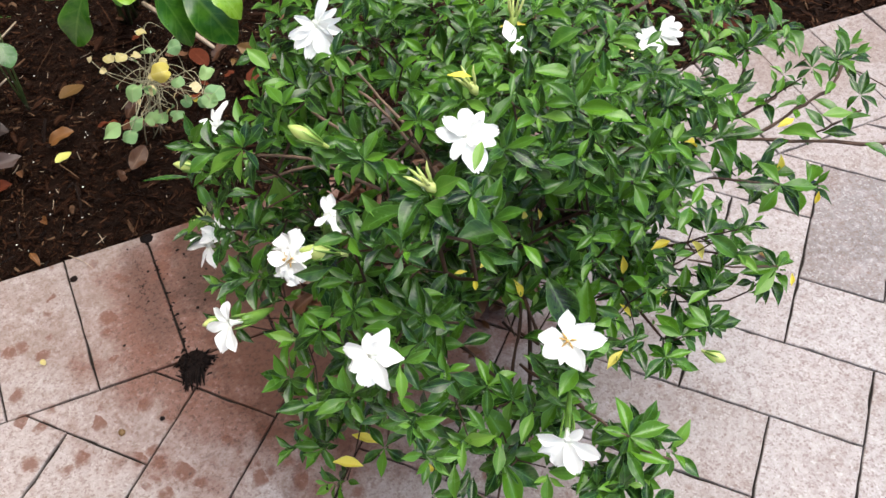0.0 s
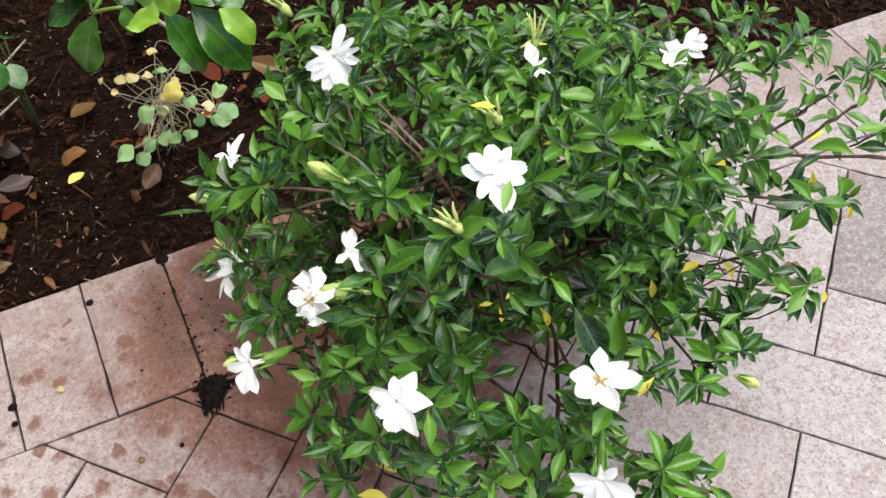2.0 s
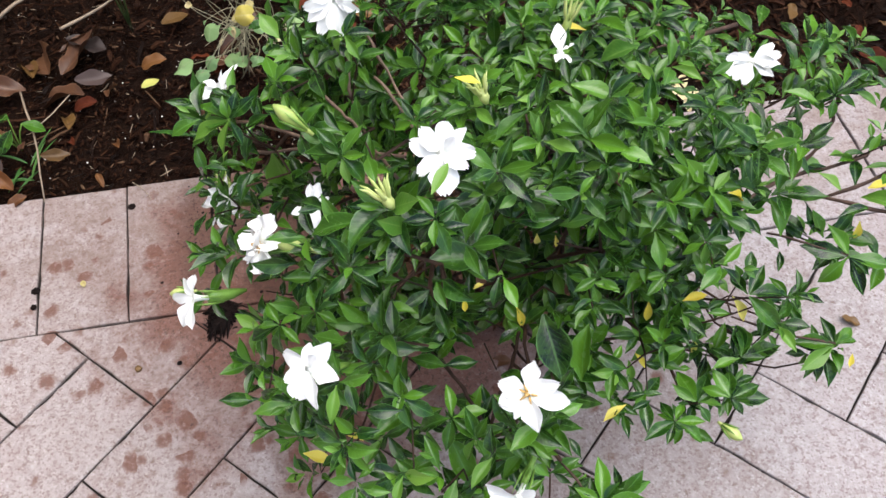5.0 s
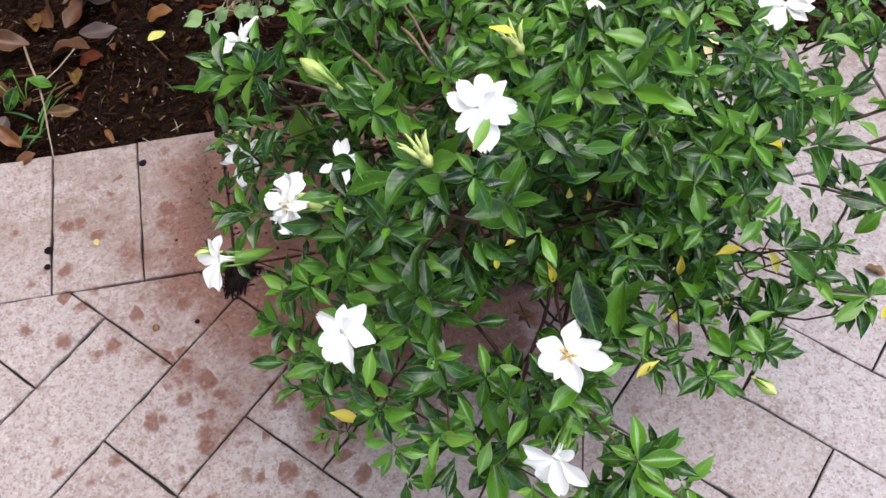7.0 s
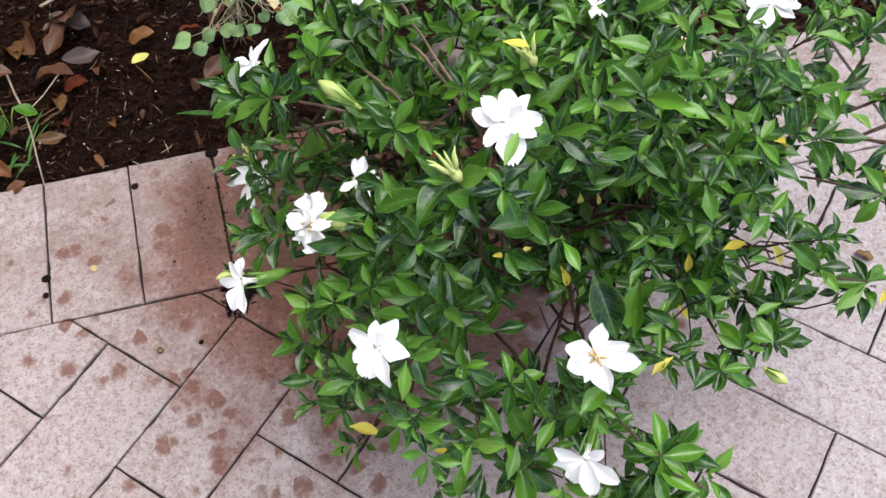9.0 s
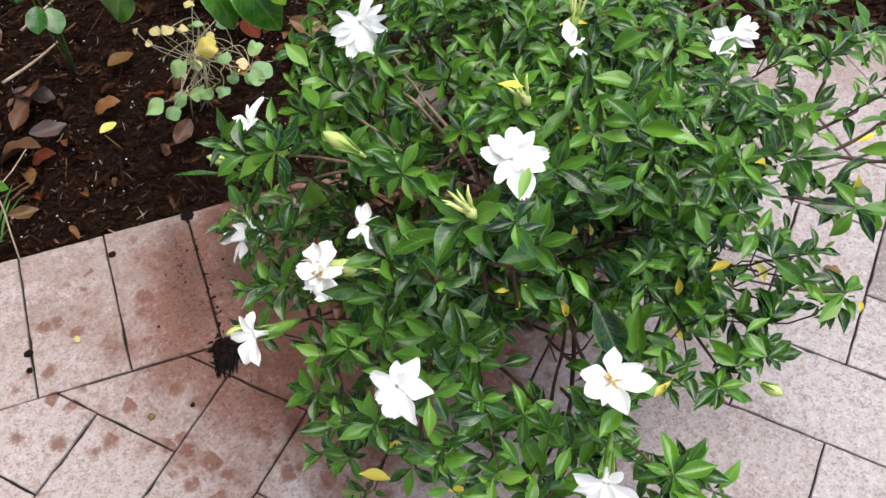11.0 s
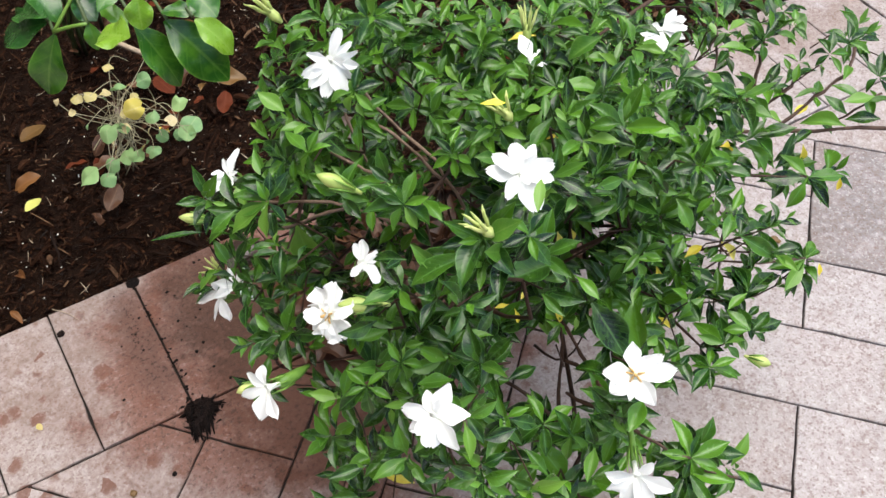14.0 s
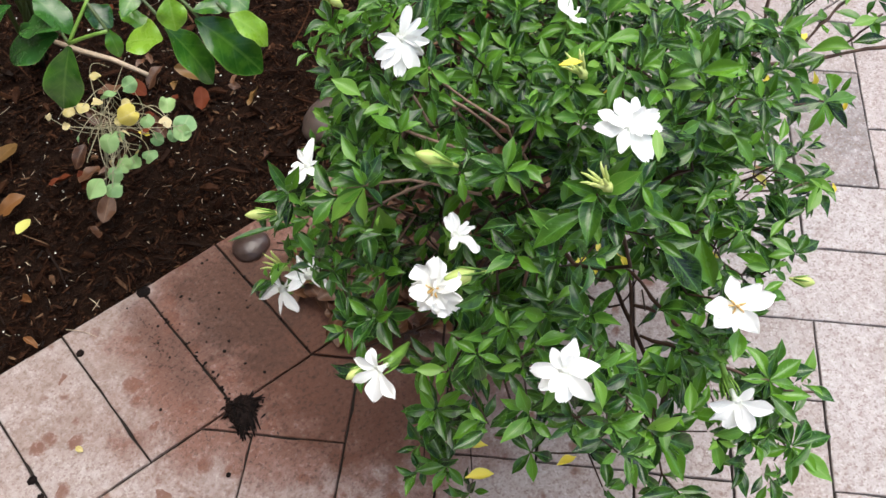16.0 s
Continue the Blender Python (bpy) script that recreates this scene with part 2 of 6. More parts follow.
    k.link(shift.outputs[0], drops.inputs["Vector"])
    dsep = k.n("SeparateColor")
    k.link(drops.outputs["Color"], dsep.inputs[0])
    size = k.math("MULTIPLY", k.math("MULTIPLY", dsep.outputs[0], 0.66), k.step(close, 0.0, 0.75))
    spot = k.step(k.math("SUBTRACT", size, k.math("ADD", drops.outputs["Distance"], k.math("MULTIPLY", k.math("SUBTRACT", k.noise(120.0, 4.0, 0.65, p), 0.5), 0.75))), -0.2, 0.2)
    spot = k.math("MULTIPLY", spot, k.step(dsep.outputs[1], 0.5, 0.6))
    base = k.mix(k.math("MULTIPLY", spot, 0.85), base, (0.135, 0.06, 0.04))
    # soil washed over the bricks at the bed's corner
    blot = k.noise(13.0, 5.0, 0.6, p)
    near = k.math("SUBTRACT", 1.0, k.step(far, 0.08, 0.4))
    wash = k.step(k.math("ADD", k.math("MULTIPLY", near, 0.55), k.math("MULTIPLY", blot, 0.95)), 0.56, 0.9)
    base = k.mix(k.math("MULTIPLY", wash, 0.85), base, (0.145, 0.06, 0.04))
    mottle = k.noise(150.0, 5.0, 0.7, p)
    base = k.mix(k.math("MULTIPLY", k.step(mottle, 0.52, 0.68), 0.5), base, (0.13, 0.085, 0.07))
    base = k.mix(k.math("MULTIPLY", k.step(mottle, 0.46, 0.32), 0.28), base, (0.42, 0.36, 0.335))
    speck = k.noise(34.0, 6.0, 0.75, p)
    base = k.mix(k.math("MULTIPLY", k.step(speck, 0.58, 0.72), 0.45), base, (0.22, 0.16, 0.135))
    # the wet brown patch that runs from the bed's corner under the bush
    def patch(cx, cy, stretch, outer, inner, ragged):
        sx, sy = k.math("SUBTRACT", x, cx), k.math("MULTIPLY", k.math("SUBTRACT", y, cy), stretch)
        r = k.math("SQRT", k.math("ADD", k.math("MULTIPLY", sx, sx), k.math("MULTIPLY", sy, sy)))
        return k.step(k.math("ADD", r, k.math("MULTIPLY", k.math("SUBTRACT", k.noise(24.0, 6.0, 0.72, p), 0.5), ragged)), outer, inner)
    damp = patch(0.255, 0.17, 0.5, 0.105, 0.065, 0.19)
    base = k.mix(k.math("MULTIPLY", damp, 0.85), base, (0.085, 0.034, 0.02))
    spill = patch(0.215, 0.29, 0.72, 0.09, 0.05, 0.13)
    base = k.mix(k.math("MULTIPLY", spill, 0.7), base, (0.05, 0.025, 0.017))
    streak = patch(0.118, 0.285, 0.3, 0.034, 0.012, 0.05)
    base = k.mix(k.math("MULTIPLY", streak, 0.7), base, (0.085, 0.045, 0.034))
    crumbs = k.math("MULTIPLY", k.step(k.noise(150.0, 3.0, 0.7, p), 0.66, 0.7), k.math("MULTIPLY", near, k.step(blot, 0.45, 0.55)))
    base = k.mix(crumbs, base, (0.02, 0.012, 0.01))
    dirt = k.noise(210.0, 5.0, 0.75, p)
    dirty = k.math("MAXIMUM", k.math("MAXIMUM", spill, k.math("MULTIPLY", damp, 0.6)), k.math("MAXIMUM", streak, k.math("MULTIPLY", wash, 0.7)))
    base = k.mix(k.math("MULTIPLY", k.math("MULTIPLY", k.step(dirt, 0.52, 0.62), dirty), 0.75), base, (0.03, 0.016, 0.012))
    base = k.mix(k.math("MULTIPLY", k.math("MULTIPLY", k.step(dirt, 0.44, 0.34), dirty), 0.3), base, (0.17, 0.1, 0.078))
    k.colour(base)
    wet = k.math("MAXIMUM", k.math("MULTIPLY", spot, 0.4), wash)
    k.rough(k.math("SUBTRACT", 0.78, k.math("MULTIPLY", wet, 0.22)))
    k.b.inputs["Specular IOR Level"].default_value = 0.18
    k.bump(k.math("ADD", k.math("MULTIPLY", fine, 0.5), k.noise(240.0, 4.0, 0.7, p)), 0.65, 0.0014)
    return k.m


PAVER = paver_material("clay_paver", (0.31, 0.255, 0.24), (0.35, 0.3, 0.288), (0.39, 0.345, 0.338))
GREY_PAVER = paver_material("grey_clay_paver", (0.17, 0.148, 0.146), (0.19, 0.167, 0.165), (0.21, 0.185, 0.182))


# ---- mesh helpers ----
def mesh_of(name, verts, faces, materials, index=None, uvs=None, smooth=True):
    me = bpy.data.meshes.new(name)
    me.from_pydata([tuple(map(float, v)) for v in verts], [], [tuple(map(int, f)) for f in faces])
    for m in materials if isinstance(materials, (list, tuple)) else [materials]:
        me.materials.append(m)
    if index is not None:
        me.polygons.foreach_set("material_index", np.asarray(index, np.int32))
    if uvs is not None:
        layer = me.uv_layers.new(name="UVMap")
        loops = np.empty(len(me.loops), np.int32)
        me.loops.foreach_get("vertex_index", loops)
        layer.data.foreach_set("uv", np.asarray(uvs, np.float32)[loops].ravel())
    if smooth:
        me.polygons.foreach_set("use_smooth", np.ones(len(me.polygons), bool))
    me.update()
    return me


PLACE = {}


def put(ob, m, parent=None):
    """Sets the world pose of an object, under a parent if one is given."""
    m = Matrix(m)
    PLACE[ob.name] = m
    if parent is not None:
        ob.parent = parent
        m = PLACE[parent.name].inverted() @ m
    ob.matrix_basis = m
    return ob


def frame_of(axis, spin=0.0):
    """A turn whose z runs along axis."""
    z = Vector(axis).normalized()
    return z.to_track_quat("Z", "Y").to_matrix().to_4x4() @ Matrix.Rotation(spin, 4, "Z")


def blade(length, width, widest=0.45, tip=1.0, fold=0.18, curl=0.25, wave=0.0, cols=4, rows=6, seed=0, twist=0.0):
    """A leaf along +y from the origin, its face up +z: width profile, fold along the rib, droop and wavy margin."""
    r = random.Random(seed)
    verts, uvs, faces = [], [], []
    ph = r.random() * 6
    for j in range(rows + 1):
        v = j / rows
        a = math.log(0.5) / math.log(widest)
        w = width * max(0.03, math.sin(math.pi * v**a)) ** tip
        if j == 0:
            w = width * 0.1
        bend = curl * v * v
        yy, zz = length * (v - 0.18 * bend * v), -length * bend * 0.6
        for i in range(cols + 1):
            u = i / cols * 2 - 1
            lift = fold * abs(u) * w + wave * w * math.sin(v * 11 + ph + (2.2 if u > 0 else 0)) * u * u
            tw = twist * v
            xx, zl = u * w / 2, lift * 0.5
            verts.append((xx * math.cos(tw) - zl * math.sin(tw), yy, zz + zl * math.cos(tw) + xx * math.sin(tw)))
            uvs.append((i / cols, v))
    for j in range(rows):
        for i in range(cols):
            a = j * (cols + 1) + i
            faces.append((a, a + 1, a + cols + 2, a + cols + 1))
    return np.array(verts), faces, uvs


def tube(points, radii, sides=6, caps=True):
    """Rings swept along a line of points."""
    pts = [Vector(p) for p in points]
    verts, faces = [], []
    side = None
    for i, p in enumerate(pts):
        d = (pts[min(i + 1, len(pts) - 1)] - pts[max(i - 1, 0)]).normalized()
        if side is None:
            side = d.orthogonal().normalized()
        side = (side - d * side.dot(d)).normalized()
        up = d.cross(side)
        for s in range(sides):
            a = 2 * math.pi * s / sides
            verts.append(p + (side * math.cos(a) + up * math.sin(a)) * radii[i])
    for i in range(len(pts) - 1):
        for s in range(sides):
            a, b = i * sides + s, i * sides + (s + 1) % sides
            faces.append((a, b, b + sides, a + sides))
    if caps:
        faces.append(tuple(range(sides))[::-1])
        faces.append(tuple((len(pts) - 1) * sides + s for s in range(sides)))
    return [tuple(v) for v in verts], faces


def joined(pieces):
    """One vert and face list out of several."""
    verts, faces = [], []
    for v, f in pieces:
        o = len(verts)
        verts += [tuple(p) for p in v]
        faces += [tuple(i + o for i in q) for q in f]
    return verts, faces


def bow(a, b, sag=0.0, wob=0.0, steps=5, r=rng):
    """Points of a slightly bent line from a to b."""
    a, b = Vector(a), Vector(b)
    off = Vector((r.uniform(-1, 1), r.uniform(-1, 1), r.uniform(-1, 1))) * wob
    return [a.lerp(b, t) + (off + Vector((0, 0, sag))) * math.sin(math.pi * t) for t in [i / steps for i in range(steps + 1)]]


# ---- ground, pavement, mulch bed ----
EDGE = 0.380      # line between pavement and bed
COURSE = 0.1805    # front of the header course
UNIT = 0.1

ground = tagged(new("ground", mesh_of("ground", [(-60, -60, -0.07), (60, -60, -0.07), (60, 60, -0.07), (-60, 60, -0.07)], [(0, 1, 2, 3)], SOIL, smooth=False)),
                "dark soil ground under the bed and paving", "ground", kind="structure")


def slab(name, x0, x1, y0, y1, z0, z1, material):
    v = [(x, y, z) for z in (z0, z1) for y in (y0, y1) for x in (x0, x1)]
    f = [(0, 2, 3, 1), (4, 5, 7, 6), (0, 1, 5, 4), (2, 6, 7, 3), (0, 4, 6, 2), (1, 3, 7, 5)]
    return new(name, mesh_of(name, v, f, material, smooth=False))


pavement = tagged(slab("pavement", -3.0, 4.0, -3.0, EDGE, -0.06, -0.0045, SAND), "pinkish clay brick paving in herringbone with a header course", "pavement", kind="structure")
PLACE[pavement.name] = Matrix()

bed_v, bed_f = [], []
NX, NY = 90, 60
for j in range(NY + 1):
    for i in range(NX + 1):
        x, y = -1.2 + 3.6 * i / NX, EDGE + 0.002 + 2.0 * (j / NY) ** 1.3
        h = -0.012 + 0.010 * noise.noise((x * 9, y * 9, 0)) + 0.02 * noise.noise((x * 3, y * 3, 4)) * min(1, (y - EDGE) / 0.1)
        bed_v.append((x, y, h + 0.012 * min(1, (y - EDGE) / 0.3)))
for j in range(NY):
    for i in range(NX):
        a = j * (NX + 1) + i
        bed_f.append((a, a + 1, a + NX + 2, a + NX + 1))
bed = tagged(new("mulch_bed", mesh_of("mulch_bed", bed_v, bed_f, SOIL)), "damp dark soil bed behind the brick edging", "garden bed", kind="structure")
PLACE[bed.name] = Matrix()


def bed_height(x, y):
    h = -0.012 + 0.010 * noise.noise((x * 9, y * 9, 0)) + 0.02 * noise.noise((x * 3, y * 3, 4)) * min(1, (y - EDGE) / 0.1)
    return h + 0.012 * min(1, (y - EDGE) / 0.3)


def chips(count, x0, x1, y0, y1, long, wide, r, lift=0.012, near=True):
    """Slivers of shredded wood lying in all directions."""
    verts, faces = [], []
    for _ in range(count):
        x, y = r.uniform(x0, x1), y0 + (y1 - y0) * r.random()
        L, W, T = long * r.uniform(0.35, 1.6) / 2, wide * r.uniform(0.4, 1.6) / 2, wide * r.uniform(0.12, 0.4)
        y = max(y, EDGE + 0.006 + 0.3 * L)
        a, pit, rol = r.uniform(0, math.pi), r.gauss(0, 0.22), r.gauss(0, 0.5)
        m = Matrix.Translation((x, y, bed_height(x, y) + r.uniform(0.0, lift))) @ Euler((pit, rol, a)).to_matrix().to_4x4()
        b = r.uniform(-0.15, 0.15) * L
        o = len(verts)
        for yy, ws, dx in ((-L, r.uniform(0.2, 0.9), 0), (0, 1.0, b), (L, r.uniform(0.15, 0.9), 0)):
            for xx, zz in ((-W * ws, 0), (W * ws, 0), (W * ws * 0.8, T), (-W * ws * 0.8, T)):
                verts.append(tuple(m @ Vector((xx + dx, yy, zz + abs(dx) * 0.5))))
        for k in (0, 4):
            for s in range(4):
                faces.append((o + k + s, o + k + (s + 1) % 4, o + k + 4 + (s + 1) % 4, o + k + 4 + s))
        faces += [(o + 3, o + 2, o + 1, o), (o + 8, o + 9, o + 10, o + 11)]
    return verts, faces


cr = random.Random(5)
v, f = joined([chips(26000, -0.35, 0.62, EDGE, 1.15, 0.0075, 0.0024, cr), chips(750, -0.35, 0.62, EDGE, 1.15, 0.024, 0.005, cr, 0.016), chips(420, -0.35, 0.62, EDGE, 1.15, 0.05, 0.0022, cr, 0.022),
               chips(9000, 0.62, 1.5, EDGE, 1.15, 0.016, 0.0042, cr), chips(5500, -1.04, -0.35, EDGE, 1.15, 0.018, 0.0046, cr), chips(9000, -1.04, 2.3, 1.15, 1.74, 0.024, 0.007, cr), chips(5500, 1.5, 2.3, EDGE, 1.15, 0.022, 0.006, cr)])
mulch = tagged(put(new("mulch", mesh_of("mulch", v, f, MULCH, smooth=False)), Matrix(), None), "shredded dark brown wood mulch, damp", "mulch", kind="stuff")

v, f = chips(200, -0.3, 0.45, EDGE, 0.95, 0.013, 0.0009, cr, 0.016)
tagged(new("straw", mesh_of("straw", v, f, STICK, smooth=False)), "pale dry slivers scattered over the mulch", "straw", kind="stuff")
v, f = [], []
for _ in range(300):
    x, y = cr.uniform(-0.25, 0.45), cr.uniform(EDGE + 0.01, 0.95)
    c, s = Vector((x, y, bed_height(x, y) + cr.uniform(0.008, 0.018))), cr.uniform(0.0004, 0.0014) * (2.0 if cr.random() < 0.05 else 1.0)
    o = len(v)
    v += [tuple(c + Vector(d) * s * cr.uniform(0.7, 1.3)) for d in ((1, 0, 0), (-1, 0, 0), (0, 1, 0), (0, -1, 0), (0, 0, 1), (0, 0, -1))]
    f += [(o + a, o + b, o + e) for a, b, e in ((0, 2, 4), (2, 1, 4), (1, 3, 4), (3, 0, 4), (2, 0, 5), (1, 2, 5), (3, 1, 5), (0, 3, 5))]
tagged(new("grit", mesh_of("grit", v, f, GRIT, smooth=False)), "small white grit scattered in the mulch", "grit", kind="stuff")

# larger bark pieces in the mulch
for i in range(130):
    L, W = cr.uniform(0.012, 0.034), cr.uniform(0.005, 0.012)
    x, y = cr.uniform(-0.3, 1.2), cr.uniform(EDGE + 0.03, 0.95)
    n = 5
    vv, ff = [], []
    for j in range(n + 1):
        t = j / n
        w = W * (0.35 + 0.65 * math.sin(math.pi * min(0.95, max(0.08, t)))) * cr.uniform(0.8, 1.1) / 2
        for u, z in ((-1, 0), (1, 0), (0.8, 0.003), (-0.8, 0.003)):
            vv.append((u * w, L * (t - 0.5), z + 0.004 * math.sin(math.pi * t)))
    for j in range(n):
        for s in range(4):
            ff.append((j * 4 + s, j * 4 + (s + 1) % 4, j * 4 + 4 + (s + 1) % 4, j * 4 + 4 + s))
    ff += [(3, 2, 1, 0), tuple(n * 4 + s for s in range(4))]
    put(new("bark_chip", mesh_of("bark_chip", vv, ff, MULCH, smooth=False)),
        Matrix.Translation((x, y, bed_height(x, y) + 0.012)) @ Euler((cr.gauss(0, 0.15), cr.gauss(0, 0.3), cr.uniform(0, 6.3))).to_matrix().to_4x4(), bed)

# plain walls out of view, added to cut sky light from left and back
STUCCO = plain("stucco", (0.22, 0.18, 0.14), (0.34, 0.29, 0.23), 30.0, 0.85, 0.5, 0.003, detail=8.0)
tagged(slab("wall_north", -1.25, 4.0, 1.75, 1.95, -0.06, 2.7, STUCCO), "unseen tan stucco wall added to hold back sky light", "wall", kind="structure")
tagged(slab("wall_west", -1.25, -1.05, -2.2, 1.748, -0.06, 2.7, STUCCO), "unseen tan stucco wall added to hold back sky light", "wall", kind="structure")


# ---- the gardenia ----
ROOT = Vector((0.53, 0.41, 0.0))
CROWN = Vector((0.490, 0.136, 0.172))
bush = tagged(new("gardenia_bush"), "low sprawling gardenia with glossy green leaves and white flowers", "shrub")
put(bush, Matrix.Translation(ROOT))

# tips of the shoots, bough by bough
LEFT = [(0.315, 0.074, 0.537), (0.271, 0.070, 0.491), (0.285, 0.033, 0.491), (0.318, 0.035, 0.496), (0.270, 0.058, 0.443), (0.329, 0.029, 0.458),
        (0.211, 0.052, 0.444), (0.243, 0.010, 0.484), (0.237, 0.000, 0.471), (0.304, -0.040, 0.496), (0.312, -0.055, 0.484), (0.202, 0.104, 0.299),
        (0.258, 0.024, 0.391), (0.293, 0.109, 0.501), (0.288, 0.106, 0.466), (0.202, 0.091, 0.365), (0.277, -0.021, 0.481), (0.231, 0.039, 0.436),
        (0.352, -0.023, 0.488), (0.205, 0.020, 0.405), (0.219, 0.077, 0.345), (0.258, -0.011, 0.446),
        (0.234, 0.052, 0.345), (0.254, 0.073, 0.304), (0.224, 0.022, 0.324), (0.274, 0.032, 0.334)]
FRONT_LEFT = [(0.232, -0.083, 0.19), (0.244, -0.062, 0.21),
              (0.216, -0.027, 0.378), (0.277, -0.075, 0.403), (0.324, -0.090, 0.412), (0.239, -0.028, 0.269), (0.263, -0.088, 0.389),
              (0.304, -0.104, 0.384), (0.313, -0.130, 0.413), (0.248, -0.030, 0.165), (0.282, -0.165, 0.425), (0.320, -0.169, 0.384), (0.281, -0.189, 0.391),
              (0.337, -0.173, 0.319), (0.251, -0.148, 0.375), (0.293, -0.093, 0.455), (0.300, -0.106, 0.491), (0.230, -0.058, 0.334), (0.245, -0.107, 0.314),
              (0.258, -0.064, 0.203), (0.304, -0.147, 0.304)]
FRONT = [(0.346, -0.128, 0.506), (0.323, -0.113, 0.511), (0.365, -0.113, 0.470), (0.395, -0.101, 0.472), (0.406, -0.070, 0.326), (0.438, -0.099, 0.336),
         (0.405, -0.189, 0.389), (0.389, -0.126, 0.288), (0.388, -0.172, 0.295), (0.439, -0.191, 0.269), (0.438, -0.218, 0.279), (0.364, -0.197, 0.313),
         (0.375, -0.159, 0.364), (0.350, -0.150, 0.404), (0.419, -0.157, 0.303), (0.334, -0.196, 0.283), (0.349, -0.211, 0.293), (0.462, -0.210, 0.272), (0.432, -0.236, 0.246), (0.337, -0.194, 0.339),
         (0.326, -0.151, 0.356), (0.413, -0.239, 0.222)]
CENTRE = [(0.385, 0.116, 0.456), (0.421, 0.112, 0.467), (0.478, 0.109, 0.439), (0.494, 0.070, 0.467), (0.376, 0.060, 0.445), (0.409, 0.062, 0.447), (0.419, -0.054, 0.510),
          (0.505, 0.044, 0.448), (0.417, -0.074, 0.503), (0.438, -0.083, 0.516), (0.467, -0.090, 0.483), (0.389, -0.012, 0.491), (0.451, -0.069, 0.448), (0.472, -0.086, 0.445),
          (0.462, -0.094, 0.415), (0.463, 0.051, 0.443), (0.508, 0.118, 0.415), (0.538, 0.071, 0.453), (0.435, 0.008, 0.485), (0.475, -0.022, 0.480), (0.505, -0.042, 0.465),
          (0.365, 0.028, 0.466), (0.444, 0.089, 0.445), (0.534, 0.019, 0.455), (0.401, -0.033, 0.506)]
RIGHT = [(0.534, -0.066, 0.429), (0.551, -0.066, 0.414), (0.567, -0.059, 0.454), (0.536, -0.089, 0.400), (0.598, -0.082, 0.320), (0.531, -0.085, 0.367),
         (0.607, -0.060, 0.263), (0.502, -0.095, 0.294), (0.536, -0.101, 0.244), (0.573, -0.101, 0.254), (0.502, -0.140, 0.276),
         (0.540, -0.070, 0.298), (0.584, -0.030, 0.424), (0.554, -0.011, 0.444), (0.558, -0.088, 0.333), (0.493, -0.108, 0.343), (0.612, -0.101, 0.282)]
FAR_RIGHT = [(0.670, 0.054, 0.404), (0.661, 0.010, 0.419), (0.742, 0.041, 0.355), (0.773, 0.023, 0.369), (0.703, 0.007, 0.353), (0.691, -0.046, 0.365), (0.678, -0.038, 0.302),
             (0.738, -0.046, 0.264), (0.664, -0.074, 0.292), (0.683, -0.091, 0.213), (0.714, -0.099, 0.190), (0.651, -0.009, 0.287), (0.673, 0.033, 0.388), (0.659, 0.051, 0.350),
             (0.675, -0.028, 0.296), (0.714, -0.029, 0.348), (0.799, 0.018, 0.350), (0.801, -0.028, 0.342), (0.613, -0.040, 0.424), (0.761, -0.007, 0.312),
             (0.821, 0.008, 0.342), (0.806, 0.032, 0.347), (0.791, 0.062, 0.342), (0.747, -0.080, 0.337), (0.756, -0.021, 0.342), (0.841, -0.038, 0.332)]
BACK = [(0.291, 0.083, 0.420), (0.278, 0.092, 0.400), (0.309, 0.092, 0.430), (0.288, 0.107, 0.420), (0.294, 0.060, 0.420), (0.606, 0.144, 0.361), (0.649, 0.138, 0.328), (0.625, 0.115, 0.314), (0.662, 0.087, 0.311), (0.564, 0.094, 0.351), (0.492, 0.189, 0.384), (0.722, 0.220, 0.288), (0.793, 0.196, 0.280), (0.557, 0.108, 0.370), (0.424, 0.169, 0.425), (0.364, 0.158, 0.446), (0.552, 0.191, 0.354), (0.621, 0.212, 0.313)]
FAR_BACK = [(0.681, 0.173, 0.303), (0.472, 0.241, 0.364), (0.541, 0.272, 0.314), (0.403, 0.230, 0.395), (0.334, 0.189, 0.426), (0.750, 0.113, 0.302), (0.800, 0.123, 0.302), (0.612, 0.051, 0.374), (0.701, 0.092, 0.323), (0.662, 0.206, 0.323), (0.693, 0.182, 0.328), (0.733, 0.162, 0.323), (0.774, 0.152, 0.317), (0.768, 0.118, 0.322), (0.596, 0.238, 0.328), (0.626, 0.233, 0.323), (0.550, 0.270, 0.334), (0.798, 0.103, 0.322)]

tips = []          # place, direction, whorls, leaf length, spread
ur = random.Random(21)


def add_tip(p, whorls, size, down=0.0):
    p = Vector(p)
    out = p - CROWN
    out.z *= 0.45
    d = out.normalized() * 0.75 + Vector((ur.gauss(0, 0.25), ur.gauss(0, 0.25), 0.75 - down))
    tips.append((p, d.normalized(), whorls, size))


